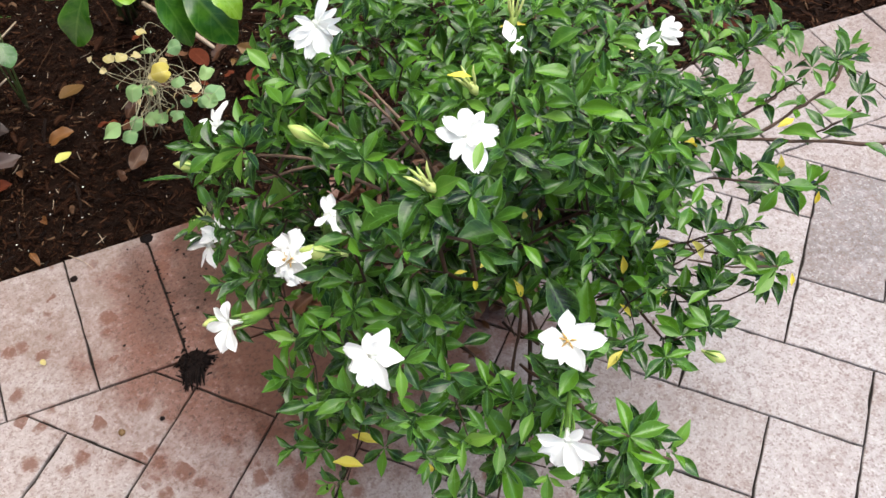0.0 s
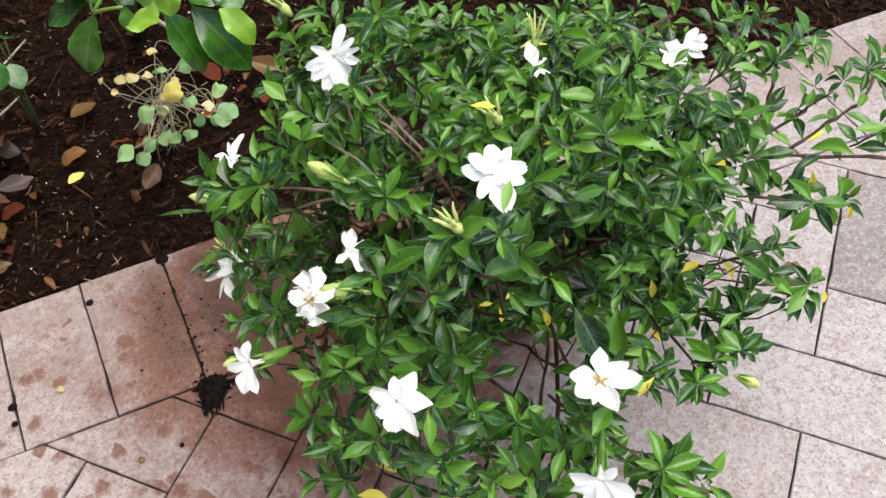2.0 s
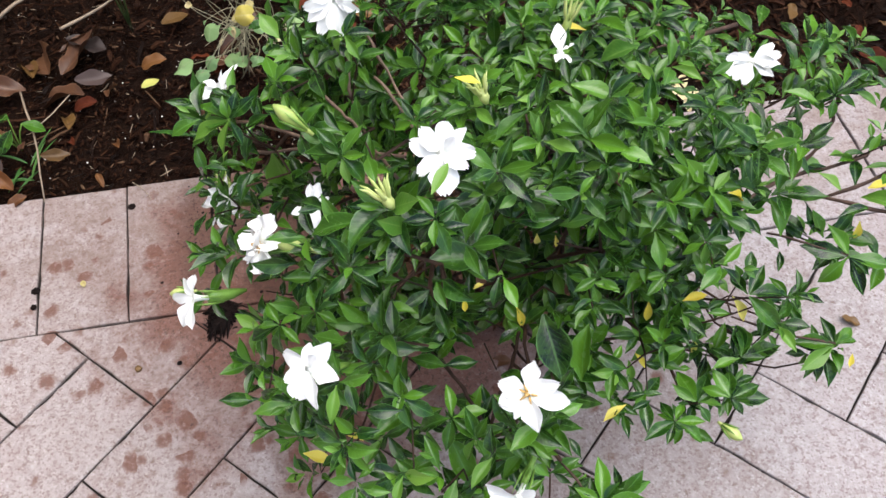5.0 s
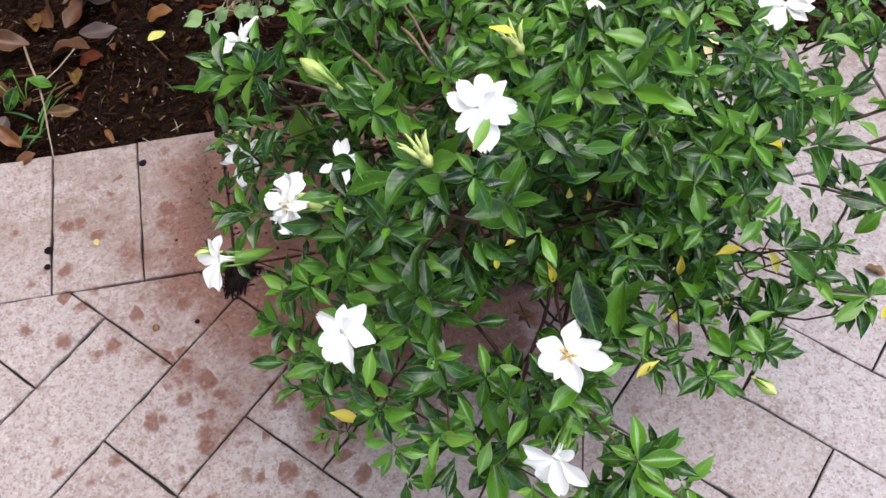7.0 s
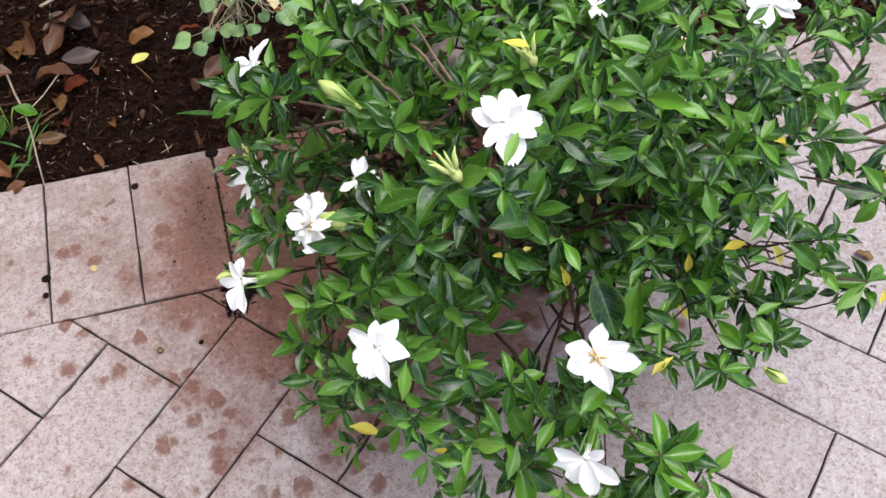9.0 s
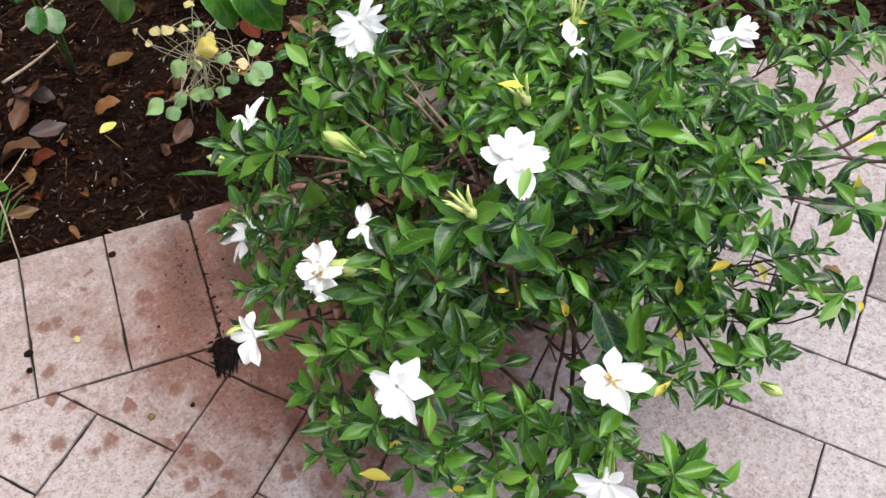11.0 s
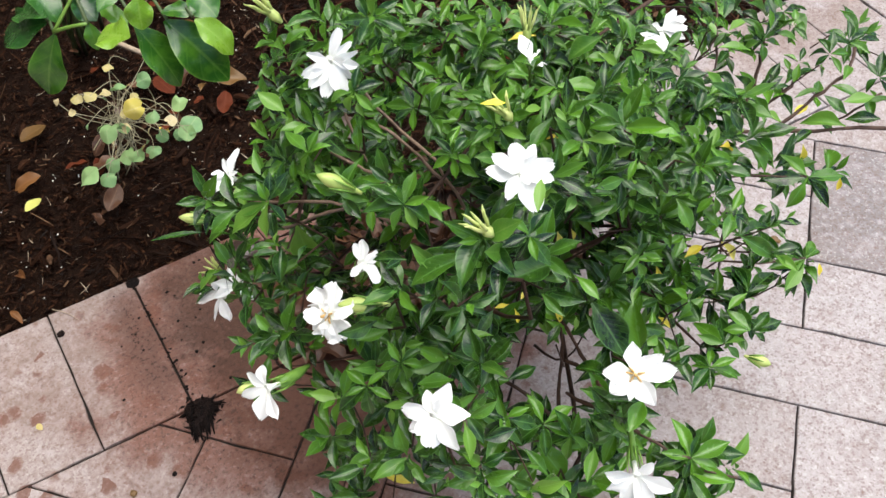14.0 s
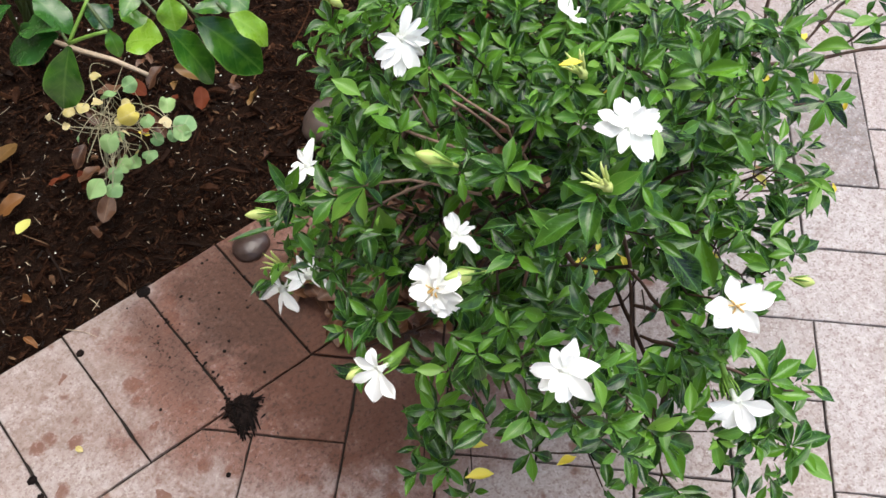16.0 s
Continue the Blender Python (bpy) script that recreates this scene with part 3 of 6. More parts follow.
for bough, extra, deep, leafy in ((LEFT, 1, 2, 0.84), (FRONT_LEFT, 2, 1, 0.95), (FRONT, 3, 1, 1.22), (CENTRE, 3, 3, 0.86), (RIGHT, 3, 2, 0.88), (FAR_RIGHT, 1, 0, 1.05), (BACK + FAR_BACK, 2, 2, 0.84)):
    for p in bough:
        leafy = min(leafy, 1.02) if p[2] > 0.44 else leafy
        open_side = p[0] > 0.69
        if open_side and ur.random() < 0.45:
            continue
        add_tip(p, 2 if open_side else ur.choice((3, 4, 4)), (1.25 if open_side else leafy) * ur.uniform(0.020, 0.0265))
        for _ in range(0 if open_side else extra):
            a, far = ur.uniform(0, 6.28), ur.uniform(0.014, 0.032)
            add_tip((p[0] + far * math.cos(a), p[1] + far * math.sin(a), p[2] - ur.uniform(0.004, 0.035)), ur.choice((2, 3, 3)), leafy * ur.uniform(0.017, 0.025), 0.1)
        for _ in range(deep):
            inner = Vector(p).lerp(CROWN + Vector((0, 0, 0.06)), ur.uniform(0.1, 0.42)) + Vector((ur.gauss(0, 0.02), ur.gauss(0, 0.02), ur.gauss(0, 0.015)))
            add_tip(inner, ur.choice((3, 4)), leafy * ur.uniform(0.019, 0.028), 0.3)
for _ in range(30):
    add_tip((ur.uniform(0.38, 0.56), ur.uniform(-0.06, 0.09), ur.uniform(0.19, 0.29)), 4, ur.uniform(0.022, 0.03), 0.4)

# shaded shoots below the front of the crown
for _ in range(16):
    add_tip((ur.uniform(0.289, 0.367), ur.uniform(-0.078, -0.010), ur.uniform(0.26, 0.33)), 4, ur.uniform(0.02, 0.026), 0.3)
# shaded shoots below the right of the crown
for _ in range(12):
    add_tip((ur.uniform(0.494, 0.585), ur.uniform(-0.020, 0.071), ur.uniform(0.25, 0.31)), 4, ur.uniform(0.02, 0.026), 0.3)
# low shoots at the back, between the stems
for _ in range(14):
    add_tip((ur.uniform(0.539, 0.603), ur.uniform(0.279, 0.329), ur.uniform(0.05, 0.11)), 4, ur.uniform(0.022, 0.03), 0.3)
# no shoots low on the corner, where the paving lies open
tips = [s for s in tips if (s[0] - Vector((0.203, -0.040, 0.275))).length > 0.05 and (s[0] - Vector((0.664, -0.074, 0.292))).length > 0.002]


# the shoots that stand out: centre, then heading, length in millimetres and rise of each leaf, and whether it is young
grown = []         # base, direction, length, young


def rosette(x, y, z, *leaves):
    c = Vector((x, y, z))
    add_tip(c - Vector((0, 0, 0.007)), 1, 0.013, 0.2)
    for h, length, rise, *young in leaves:
        d = Vector((-math.sin(radians(h)) * math.cos(radians(rise)), math.cos(radians(h)) * math.cos(radians(rise)), math.sin(radians(rise))))
        grown.append((c + d * 0.001, d, max(0.0145, 0.001 * length + 0.001), bool(young)))


rosette(0.402, -0.093, 0.482, (93, 21, -35), (162, 28, -47), (-110, 24, -10), (-69, 18, 19), (30, 16, 30), (-137, 25, -34), (129, 15, 16, 1), (-153, 15, 53))
rosette(0.349, -0.122, 0.508, (122, 18, -43), (-160, 20, -43), (38, 15, 41), (-77, 15, 52), (-112, 18, 0), (86, 16, 0), (165, 12, -19))
rosette(0.305, -0.056, 0.492, (-55, 20, 37), (-141, 20, -17), (114, 16, -51, 1), (34, 22, 16), (49, 10, 23), (-170, 15, -42, 1), (-117, 15, 24), (61, 24, -15))
rosette(0.240, -0.000, 0.476, (52, 24, 0), (85, 30, -33, 1), (138, 23, -59, 1), (31, 17, 46), (-67, 18, 65), (-74, 21, 34), (-151, 16, -49), (27, 14, 81), (68, 20, -24, 1))
rosette(0.272, 0.004, 0.498, (10, 23, 0), (-108, 14, 25), (104, 9, -63, 1), (-77, 22, 10), (-69, 15, 55), (49, 13, -37, 1), (-180, 13, -72))
rosette(0.317, 0.033, 0.503, (52, 19, -19, 1), (-53, 16, 50), (-103, 19, 12), (29, 12, 30), (108, 15, -52, 1), (-148, 16, -37, 1))
rosette(0.364, 0.045, 0.455, (-5, 16, 40), (-72, 17, 43), (37, 22, -11), (86, 15, -23), (-127, 16, -15), (148, 14, -47))
rosette(0.351, -0.033, 0.488, (32, 12, 40), (-80, 14, 36), (77, 11, -33), (-119, 12, -30), (164, 14, -59), (56, 11, 0))
rosette(0.418, -0.042, 0.495, (-135, 9, -25), (72, 14, -25), (-39, 10, 51), (-164, 20, -29, 1), (113, 26, -28))
rosette(0.460, 0.013, 0.455, (-116, 35, -7), (78, 16, -23), (-3, 18, 19), (-144, 18, -41), (-49, 13, 37))
rosette(0.457, -0.079, 0.480, (-153, 12, -42), (66, 14, -34, 1), (0, 12, 42), (-94, 14, 0), (45, 16, 7), (146, 14, -59))
rosette(0.472, -0.084, 0.448, (75, 14, -35), (-141, 17, -35), (0, 15, 32), (-83, 17, 14), (162, 17, -56), (39, 14, 0))
rosette(0.537, -0.069, 0.425, (36, 15, -24), (-104, 29, -8), (158, 18, -52), (-55, 17, 21, 1), (4, 17, 21), (-142, 19, -31))
rosette(0.548, -0.039, 0.430, (-13, 20, 23), (-52, 19, 31), (74, 8, -29), (-151, 12, -30), (-84, 19, 12))
rosette(0.531, -0.090, 0.400, (90, 16, -38), (-141, 15, -32), (-55, 16, 39), (12, 15, 16), (-97, 17, 0), (173, 16, -60, 1))
rosette(0.587, -0.082, 0.308, (-88, 31, 0), (-43, 27, 17), (-143, 37, -19), (87, 23, -20), (128, 27, -32), (19, 22, 11), (-107, 14, 0, 1))
rosette(0.574, -0.124, 0.252, (105, 18, -33), (-135, 27, -27), (-9, 21, 29), (-80, 17, 0), (49, 18, 0), (-180, 19, -47))
rosette(0.579, -0.114, 0.262, (-80, 34, 7), (-11, 29, 24), (-27, 25, 28), (40, 23, 0))
rosette(0.537, -0.138, 0.220, (69, 18, -13), (-126, 24, -10), (-47, 19, 19), (14, 17, 14), (139, 15, -43))
rosette(0.578, -0.115, 0.275, (-17, 31, -8), (-28, 30, 8), (-78, 35, -7), (54, 36, 6), (98, 22, -11), (-108, 16, 14))
rosette(0.564, -0.140, 0.262, (-19, 25, -9), (15, 24, 10), (-96, 30, -8), (-77, 26, 9), (-146, 15, -16), (57, 21, 11))
rosette(0.541, -0.136, 0.255, (8, 31, -8), (-103, 18, 13, 1), (-37, 30, -8), (43, 21, 11, 1), (-155, 17, -14), (-75, 12, 19))
rosette(0.523, -0.144, 0.245, (12, 20, -12), (-38, 17, 14), (-129, 26, -9), (111, 28, 8), (147, 17, -14), (-104, 21, 11), (41, 10, -23))
rosette(0.504, -0.122, 0.250, (172, 28, -8), (-95, 12, 20), (-50, 24, -10), (15, 16, 14), (77, 14, -17))
rosette(0.456, -0.104, 0.400, (55, 20, -12), (16, 18, 13), (109, 18, -13), (-40, 16, 14), (-138, 15, -15), (-111, 18, 13))
rosette(0.509, -0.092, 0.370, (124, 18, -13), (-72, 13, 18), (-102, 24, -10), (98, 16, 15), (-149, 27, -8), (161, 18, 13))
rosette(0.221, 0.026, 0.370, (20, 19, 8), (75, 16, -8), (128, 18, -10), (-40, 17, 12), (-100, 18, 6), (175, 18, -12))
rosette(0.212, 0.042, 0.365, (60, 14, 10), (110, 15, -8), (-20, 16, 8), (165, 15, -10))
rosette(0.669, -0.067, 0.317, (115, 30, -35), (-109, 33, -9), (-166, 30, -32), (58, 34, -6), (-22, 20, 24), (11, 28, 7, 1), (-59, 19, 25), (-135, 19, -25))
rosette(0.681, -0.090, 0.220, (-134, 32, -11), (113, 34, -17, 1), (10, 24, 14), (72, 33, -7), (42, 14, 17), (-87, 20, 18), (-62, 23, 20, 1), (106, 16, -22))
rosette(0.445, -0.208, 0.280, (-8, 31, 27), (-97, 31, 0), (-58, 18, 43), (70, 27, -13), (173, 23, -43), (49, 20, 6), (-137, 21, -16), (128, 15, -41))
rosette(0.397, -0.177, 0.316, (76, 21, -11), (-146, 23, -20), (122, 23, -37), (-99, 19, 12, 1), (40, 18, 19), (-58, 15, 32), (-138, 12, 0))
rosette(0.733, 0.043, 0.370, (27, 16, 14), (-45, 16, 38), (-111, 14, 0), (135, 14, -35), (-169, 16, -15))
rosette(0.719, -0.010, 0.385, (37, 15, 0), (0, 16, 38), (-176, 17, -28), (-105, 20, -6), (84, 12, -31), (-43, 19, 32))
rosette(0.772, 0.012, 0.358, (17, 19, 26), (-36, 22, 33), (-94, 17, 21), (-145, 20, -17), (133, 19, -32))
rosette(0.760, -0.035, 0.360, (4, 16, 22), (-45, 23, 31), (90, 14, -25), (-80, 18, 13), (-176, 17, -35), (-140, 17, -21))
rosette(0.663, 0.016, 0.405, (67, 14, -17, 1), (0, 15, 42), (-86, 14, 25, 1), (-119, 18, -6), (159, 16, -30), (25, 16, 29))
rosette(0.715, 0.012, 0.361, (32, 13, 9), (-52, 14, 35), (-122, 14, -17), (132, 17, -37))
rosette(0.675, 0.062, 0.375, (-129, 13, -17), (10, 14, 36), (-83, 24, 10, 1), (98, 16, -29))
rosette(0.451, -0.106, 0.397, (29, 15, 33), (-80, 14, 36), (95, 15, -42), (-165, 15, -41), (-117, 16, 0), (58, 15, 0))
rosette(0.275, -0.098, 0.398, (10, 15, 42), (-90, 15, 32), (67, 14, -17), (-170, 16, -47), (110, 17, -46), (-124, 14, 0))
rosette(0.251, -0.096, 0.386, (29, 16, 39), (-90, 15, 32), (90, 26, -28), (150, 23, -52), (84, 9, 0), (-138, 16, -22))
rosette(0.314, -0.098, 0.374, (27, 17, 37), (-86, 17, 35), (114, 17, -45), (-150, 16, -30), (75, 16, 0))
rosette(0.320, -0.152, 0.370, (50, 17, 21), (-102, 16, 29), (90, 21, -35), (-164, 20, -44), (-124, 24, -15), (7, 16, 60))
rosette(0.365, -0.167, 0.326, (73, 17, -13), (-86, 18, 27), (15, 21, 42), (-153, 18, -42), (132, 20, -53), (-53, 17, 54))
rosette(0.351, -0.183, 0.270, (-107, 37, 6), (-146, 38, -9), (-69, 32, 22), (18, 24, 15), (132, 31, -31), (-180, 41, -17), (90, 19, -12))
rosette(0.352, -0.152, 0.330, (86, 27, -13), (-93, 23, 25), (-141, 22, 0), (0, 22, 34), (156, 22, -39))
rosette(0.449, -0.247, 0.220, (-82, 30, 19), (-114, 36, 6), (-24, 25, 29), (11, 33, 7), (60, 25, -14), (140, 29, -29), (-176, 27, -17), (-168, 39, -15, 1))
rosette(0.277, -0.130, 0.250, (93, 21, -28), (-79, 18, 33), (14, 21, 16), (-143, 20, -11), (147, 22, -40))
rosette(0.238, -0.074, 0.176, (-10, 41, 17), (61, 26, 0), (110, 23, -26), (-54, 21, 28), (-174, 22, -22), (16, 18, 13))
rosette(0.304, -0.159, 0.270, (108, 22, -10), (16, 21, 34), (-79, 22, 16), (-152, 24, -25), (156, 28, -30), (-119, 25, -5))
rosette(0.346, -0.168, 0.250, (-110, 20, -6), (38, 17, 20), (-45, 23, 25), (-180, 23, -31), (-139, 47, -17))
rosette(0.291, -0.193, 0.280, (31, 29, 20), (104, 14, -26), (-38, 21, 34), (-111, 17, -7), (168, 20, -44))
big = []           # base, tip, width in lengths, young


def big_leaf(base, tip, width, young=False):
    big.append((Vector(base), Vector(tip), width, young))


big_leaf((0.318, -0.116, 0.505), (0.279, -0.105, 0.5), 0.3)
big_leaf((0.382, -0.105, 0.44), (0.346, -0.108, 0.45), 0.5)
big_leaf((0.387, -0.092, 0.33), (0.439, -0.08, 0.34), 0.5)
big_leaf((0.423, -0.102, 0.36), (0.429, -0.141, 0.335), 0.5)
big_leaf((0.443, -0.14, 0.33), (0.446, -0.115, 0.36), 0.45)
big_leaf((0.513, 0.035, 0.46), (0.486, 0.039, 0.45), 0.5, True)
big_leaf((0.71, -0.055, 0.345), (0.687, -0.028, 0.35), 0.4, True)
big_leaf((0.713, -0.046, 0.35), (0.691, -0.022, 0.355), 0.4, True)
big_leaf((0.292, -0.136, 0.42), (0.274, -0.125, 0.415), 0.5)
big_leaf((0.356, -0.103, 0.31), (0.333, -0.091, 0.31), 0.4)
big_leaf((0.355, -0.102, 0.31), (0.379, -0.104, 0.315), 0.4)
big_leaf((0.259, 0.019, 0.42), (0.263, 0.022, 0.38), 0.45, True)
big_leaf((0.276, 0.052, 0.49), (0.266, 0.067, 0.5), 0.5, True)
big_leaf((0.741, -0.05, 0.36), (0.716, -0.042, 0.36), 0.4, True)
big_leaf((0.736, -0.066, 0.35), (0.714, -0.05, 0.35), 0.4)
big_leaf((0.406, -0.072, 0.34), (0.388, -0.071, 0.31), 0.5)
big_leaf((0.291, -0.049, 0.42), (0.301, -0.069, 0.4), 0.4)
big_leaf((0.33, -0.085, 0.4), (0.315, -0.082, 0.4), 0.4)
big_leaf((0.341, -0.162, 0.3), (0.322, -0.148, 0.31), 0.4)
big_leaf((0.35, -0.15, 0.3), (0.362, -0.178, 0.27), 0.4)


TO_EYE = Vector((-0.25, -0.32, 0.55)).normalized()
THROUGH_FRONT = ((0.390, -0.081, 0.29, 0.020), (0.394, -0.105, 0.28, 0.022), (0.379, -0.097, 0.28, 0.018), (0.416, -0.101, 0.29, 0.016), (0.404, -0.126, 0.28, 0.014), (0.460, -0.160, 0.25, 0.018), (0.465, -0.129, 0.25, 0.012), (0.363, -0.137, 0.20, 0.010), (0.300, -0.053, 0.20, 0.012), (0.253, -0.114, 0.20, 0.014), (0.268, -0.134, 0.20, 0.014), (0.272, -0.099, 0.20, 0.010), (0.406, -0.084, 0.28, 0.014), (0.393, -0.106, 0.27, 0.014), (0.451, -0.172, 0.25, 0.012), (0.434, -0.171, 0.22, 0.012), (0.431, -0.217, 0.18, 0.012))
THROUGH_RIGHT = ((0.688, 0.096, 0.30, 0.010), (0.667, 0.098, 0.30, 0.008), (0.718, 0.053, 0.30, 0.016), (0.681, 0.023, 0.30, 0.010), (0.739, 0.000, 0.30, 0.015), (0.715, -0.013, 0.28, 0.013), (0.691, -0.011, 0.26, 0.010), (0.668, -0.012, 0.25, 0.012), (0.540, -0.100, 0.20, 0.010), (0.531, -0.090, 0.22, 0.008), (0.566, -0.088, 0.20, 0.010), (0.763, 0.101, 0.32, 0.009), (0.827, 0.103, 0.30, 0.012), (0.786, 0.008, 0.30, 0.015))


def seen_through(p):
    """Wide gaps, where the paving shows between the shoots."""
    for x, y, z, r in THROUGH_FRONT + THROUGH_RIGHT:
        q = p - Vector((x, y, z))
        t = q.dot(TO_EYE)
        if -0.3 < t < 0.35 and (q - TO_EYE * t).length < r:
            return True
    return False


# twigs: every shoot joins the nearest wood that leads back to the root
class Node:
    def __init__(self, p, up):
        self.p, self.up, self.weight = Vector(p), up, 0.0
        self.path = 0.0 if up is None else up.path + (self.p - up.p).length


nodes = [Node(ROOT - Vector((0, 0, 0.03)), None)]
for t in (0.25, 0.5, 0.75, 1.0):
    nodes.append(Node(ROOT.lerp(CROWN, t) + Vector((0.012 * math.sin(5 * t), 0, 0.05 * math.sin(math.pi * t))), nodes[-1]))
ends = []
for p, d, whorls, size in sorted(tips, key=lambda s: (s[0] - CROWN).length):
    base = p - d * (0.007 * whorls)
    best = min(nodes[3:], key=lambda q: (q.p - base).length * 1.0 + 0.42 * q.path + (0.2 if q.p.z > base.z + 0.02 else 0.0))
    gap = (base - best.p).length
    steps = max(1, int(gap / 0.022))
    up = best
    lift = Vector((ur.gauss(0, 0.05), ur.gauss(0, 0.05), ur.uniform(-0.16, 0.02))) * gap
    for s in range(1, steps + 1):
        t = s / steps
        q = Node(best.p.lerp(base, t) + lift * math.sin(math.pi * t), up)
        nodes.append(q)
        up = q
    ends.append((up, p, d, whorls, size))
for up, *_ in ends:
    q = up
    while q is not None:
        q.weight += 1.0
        q = q.up


def girth(q):
    return min(0.0065, 0.00062 * q.weight**0.33)


kids = {}
for q in nodes:
    if q.up is not None:
        kids.setdefault(id(q.up), []).append(q)


def limb(start):
    """The wood from a node on, as tubes that follow the heaviest way; the boughs on either side of a wide gap are kept apart."""
    boughs, stack = [[]], [(None, start, 0)]
    while stack:
        back, q, bough = stack.pop()
        line, rad, sides = ([] if back is None else [back.p]), ([] if back is None else [girth(q)]), []
        while True:
            line.append(q.p)
            rad.append(girth(q))
            ks = sorted(kids.get(id(q), []), key=lambda s: -s.weight)
            if not ks:
                break
            sides += [(q, s) for s in ks[1:]]
            q = ks[0]
        if len(line) < 2 or (rad[0] < 0.0026 and any(seen_through(p) for p in line[1:])):
            for side in sides:
                boughs.append([])
                stack.append((*side, len(boughs) - 1))
        else:
            boughs[bough].append(tube(line, rad, 5, False))
            stack += [(*side, bough) for side in sides]
    return boughs


def part(name, verts, faces, material, parent, m=None, label="", uvs=None, index=None, smooth=True):
    ob = put(new(name, mesh_of(name, verts, faces, material, index, uvs, smooth)), Matrix() if m is None else m, parent)
    return tagged(ob, label)


trunk_nodes = nodes[:5]
part("trunk", *tube([q.p for q in trunk_nodes], [max(0.006, girth(q)) for q in trunk_nodes], 7), BARK, bush, label="short leaning brown trunk")
for q in trunk_nodes[2:]:
    for s in kids.get(id(q), []):
        if s not in trunk_nodes:
            boughs = limb(s)
            boughs[0].append(tube([q.p, s.p], [girth(s)] * 2, 5, False))
            for bough in boughs:
                if bough:
                    part("branch", *joined(bough), BARK, bush)

tw = random.Random(77)
for _ in range(34):
    a = CROWN + Vector((tw.gauss(0, 0.05), tw.gauss(-0.02, 0.05), tw.uniform(-0.05, 0.1)))
    b = a + Vector((tw.uniform(-0.2, 0.06), tw.gauss(-0.04, 0.07), tw.uniform(0.02, 0.16)))
    b.y = max(b.y, -0.1)
    v, f = tube(bow(a, b, -0.01, 0.02, 6, tw), [0.0016 - 0.00016 * i for i in range(7)], 5)
    part("branch", v, f, BARK, bush)
BARE = (((0.331, 0.064, 0.478), (0.343, 0.044, 0.458), (0.356, 0.002, 0.448), (0.372, -0.012, 0.40)), ((0.319, 0.060, 0.462), (0.318, 0.045, 0.457), (0.316, 0.031, 0.45), (0.330, 0.005, 0.40)), ((0.297, 0.034, 0.457), (0.308, 0.018, 0.452), (0.315, 0.009, 0.45), (0.340, -0.01, 0.41)),
        ((0.235, 0.056, 0.417), (0.258, 0.040, 0.424), (0.285, 0.018, 0.43), (0.33, -0.005, 0.40)), ((0.240, 0.028, 0.412), (0.262, 0.02, 0.42), (0.290, 0.010, 0.43), (0.347, 0.0, 0.42)), ((0.334, 0.04, 0.46), (0.345, 0.022, 0.452), (0.365, 0.0, 0.42)))
RIGHT_WOOD = (((0.562, -0.028, 0.333), (0.605, -0.012, 0.33), (0.642, 0.004, 0.330)), ((0.523, 0.061, 0.384), (0.549, 0.087, 0.404), (0.621, 0.103, 0.404)),
        ((0.642, 0.004, 0.330), (0.662, 0.009, 0.350), (0.673, 0.019, 0.375), (0.670, 0.020, 0.400)),
        ((0.642, 0.004, 0.330), (0.671, 0.001, 0.340), (0.704, 0.004, 0.345), (0.717, 0.012, 0.355)),
        ((0.643, 0.005, 0.320), (0.667, -0.020, 0.330), (0.689, -0.042, 0.340), (0.737, -0.071, 0.345), (0.80, -0.10, 0.345)),
        ((0.668, -0.019, 0.330), (0.697, -0.018, 0.340), (0.718, -0.018, 0.350), (0.744, -0.015, 0.355), (0.769, 0.002, 0.360)))
FINE_WOOD = (((0.716, -0.044, 0.340), (0.735, -0.047, 0.350), (0.754, -0.047, 0.355)), ((0.658, 0.050, 0.350), (0.677, 0.073, 0.360), (0.697, 0.104, 0.370)),
        ((0.652, 0.078, 0.330), (0.669, 0.073, 0.350), (0.679, 0.076, 0.360)), ((0.621, 0.043, 0.303), (0.652, 0.078, 0.33)), ((0.62, -0.03, 0.31), (0.645, -0.05, 0.315), (0.669, -0.066, 0.317)),
        ((0.60, -0.06, 0.24), (0.64, -0.075, 0.225), (0.683, -0.089, 0.220)), ((0.425, -0.174, 0.280), (0.436, -0.195, 0.280), (0.445, -0.208, 0.280)), ((0.449, -0.219, 0.275), (0.469, -0.234, 0.270)))
FRONT_WOOD = (((0.43, -0.05, 0.30), (0.410, -0.089, 0.310), (0.405, -0.101, 0.291), (0.389, -0.123, 0.270), (0.377, -0.139, 0.200)), ((0.42, -0.07, 0.30), (0.414, -0.097, 0.315), (0.416, -0.116, 0.300), (0.410, -0.148, 0.310)),
        ((0.406, -0.099, 0.291), (0.414, -0.117, 0.295)), ((0.35, -0.08, 0.29), (0.360, -0.105, 0.300), (0.369, -0.119, 0.290), (0.375, -0.138, 0.290)), ((0.387, -0.164, 0.290), (0.379, -0.165, 0.270), (0.369, -0.174, 0.260)),
        ((0.397, -0.12, 0.28), (0.41, -0.15, 0.29), (0.425, -0.174, 0.280)))
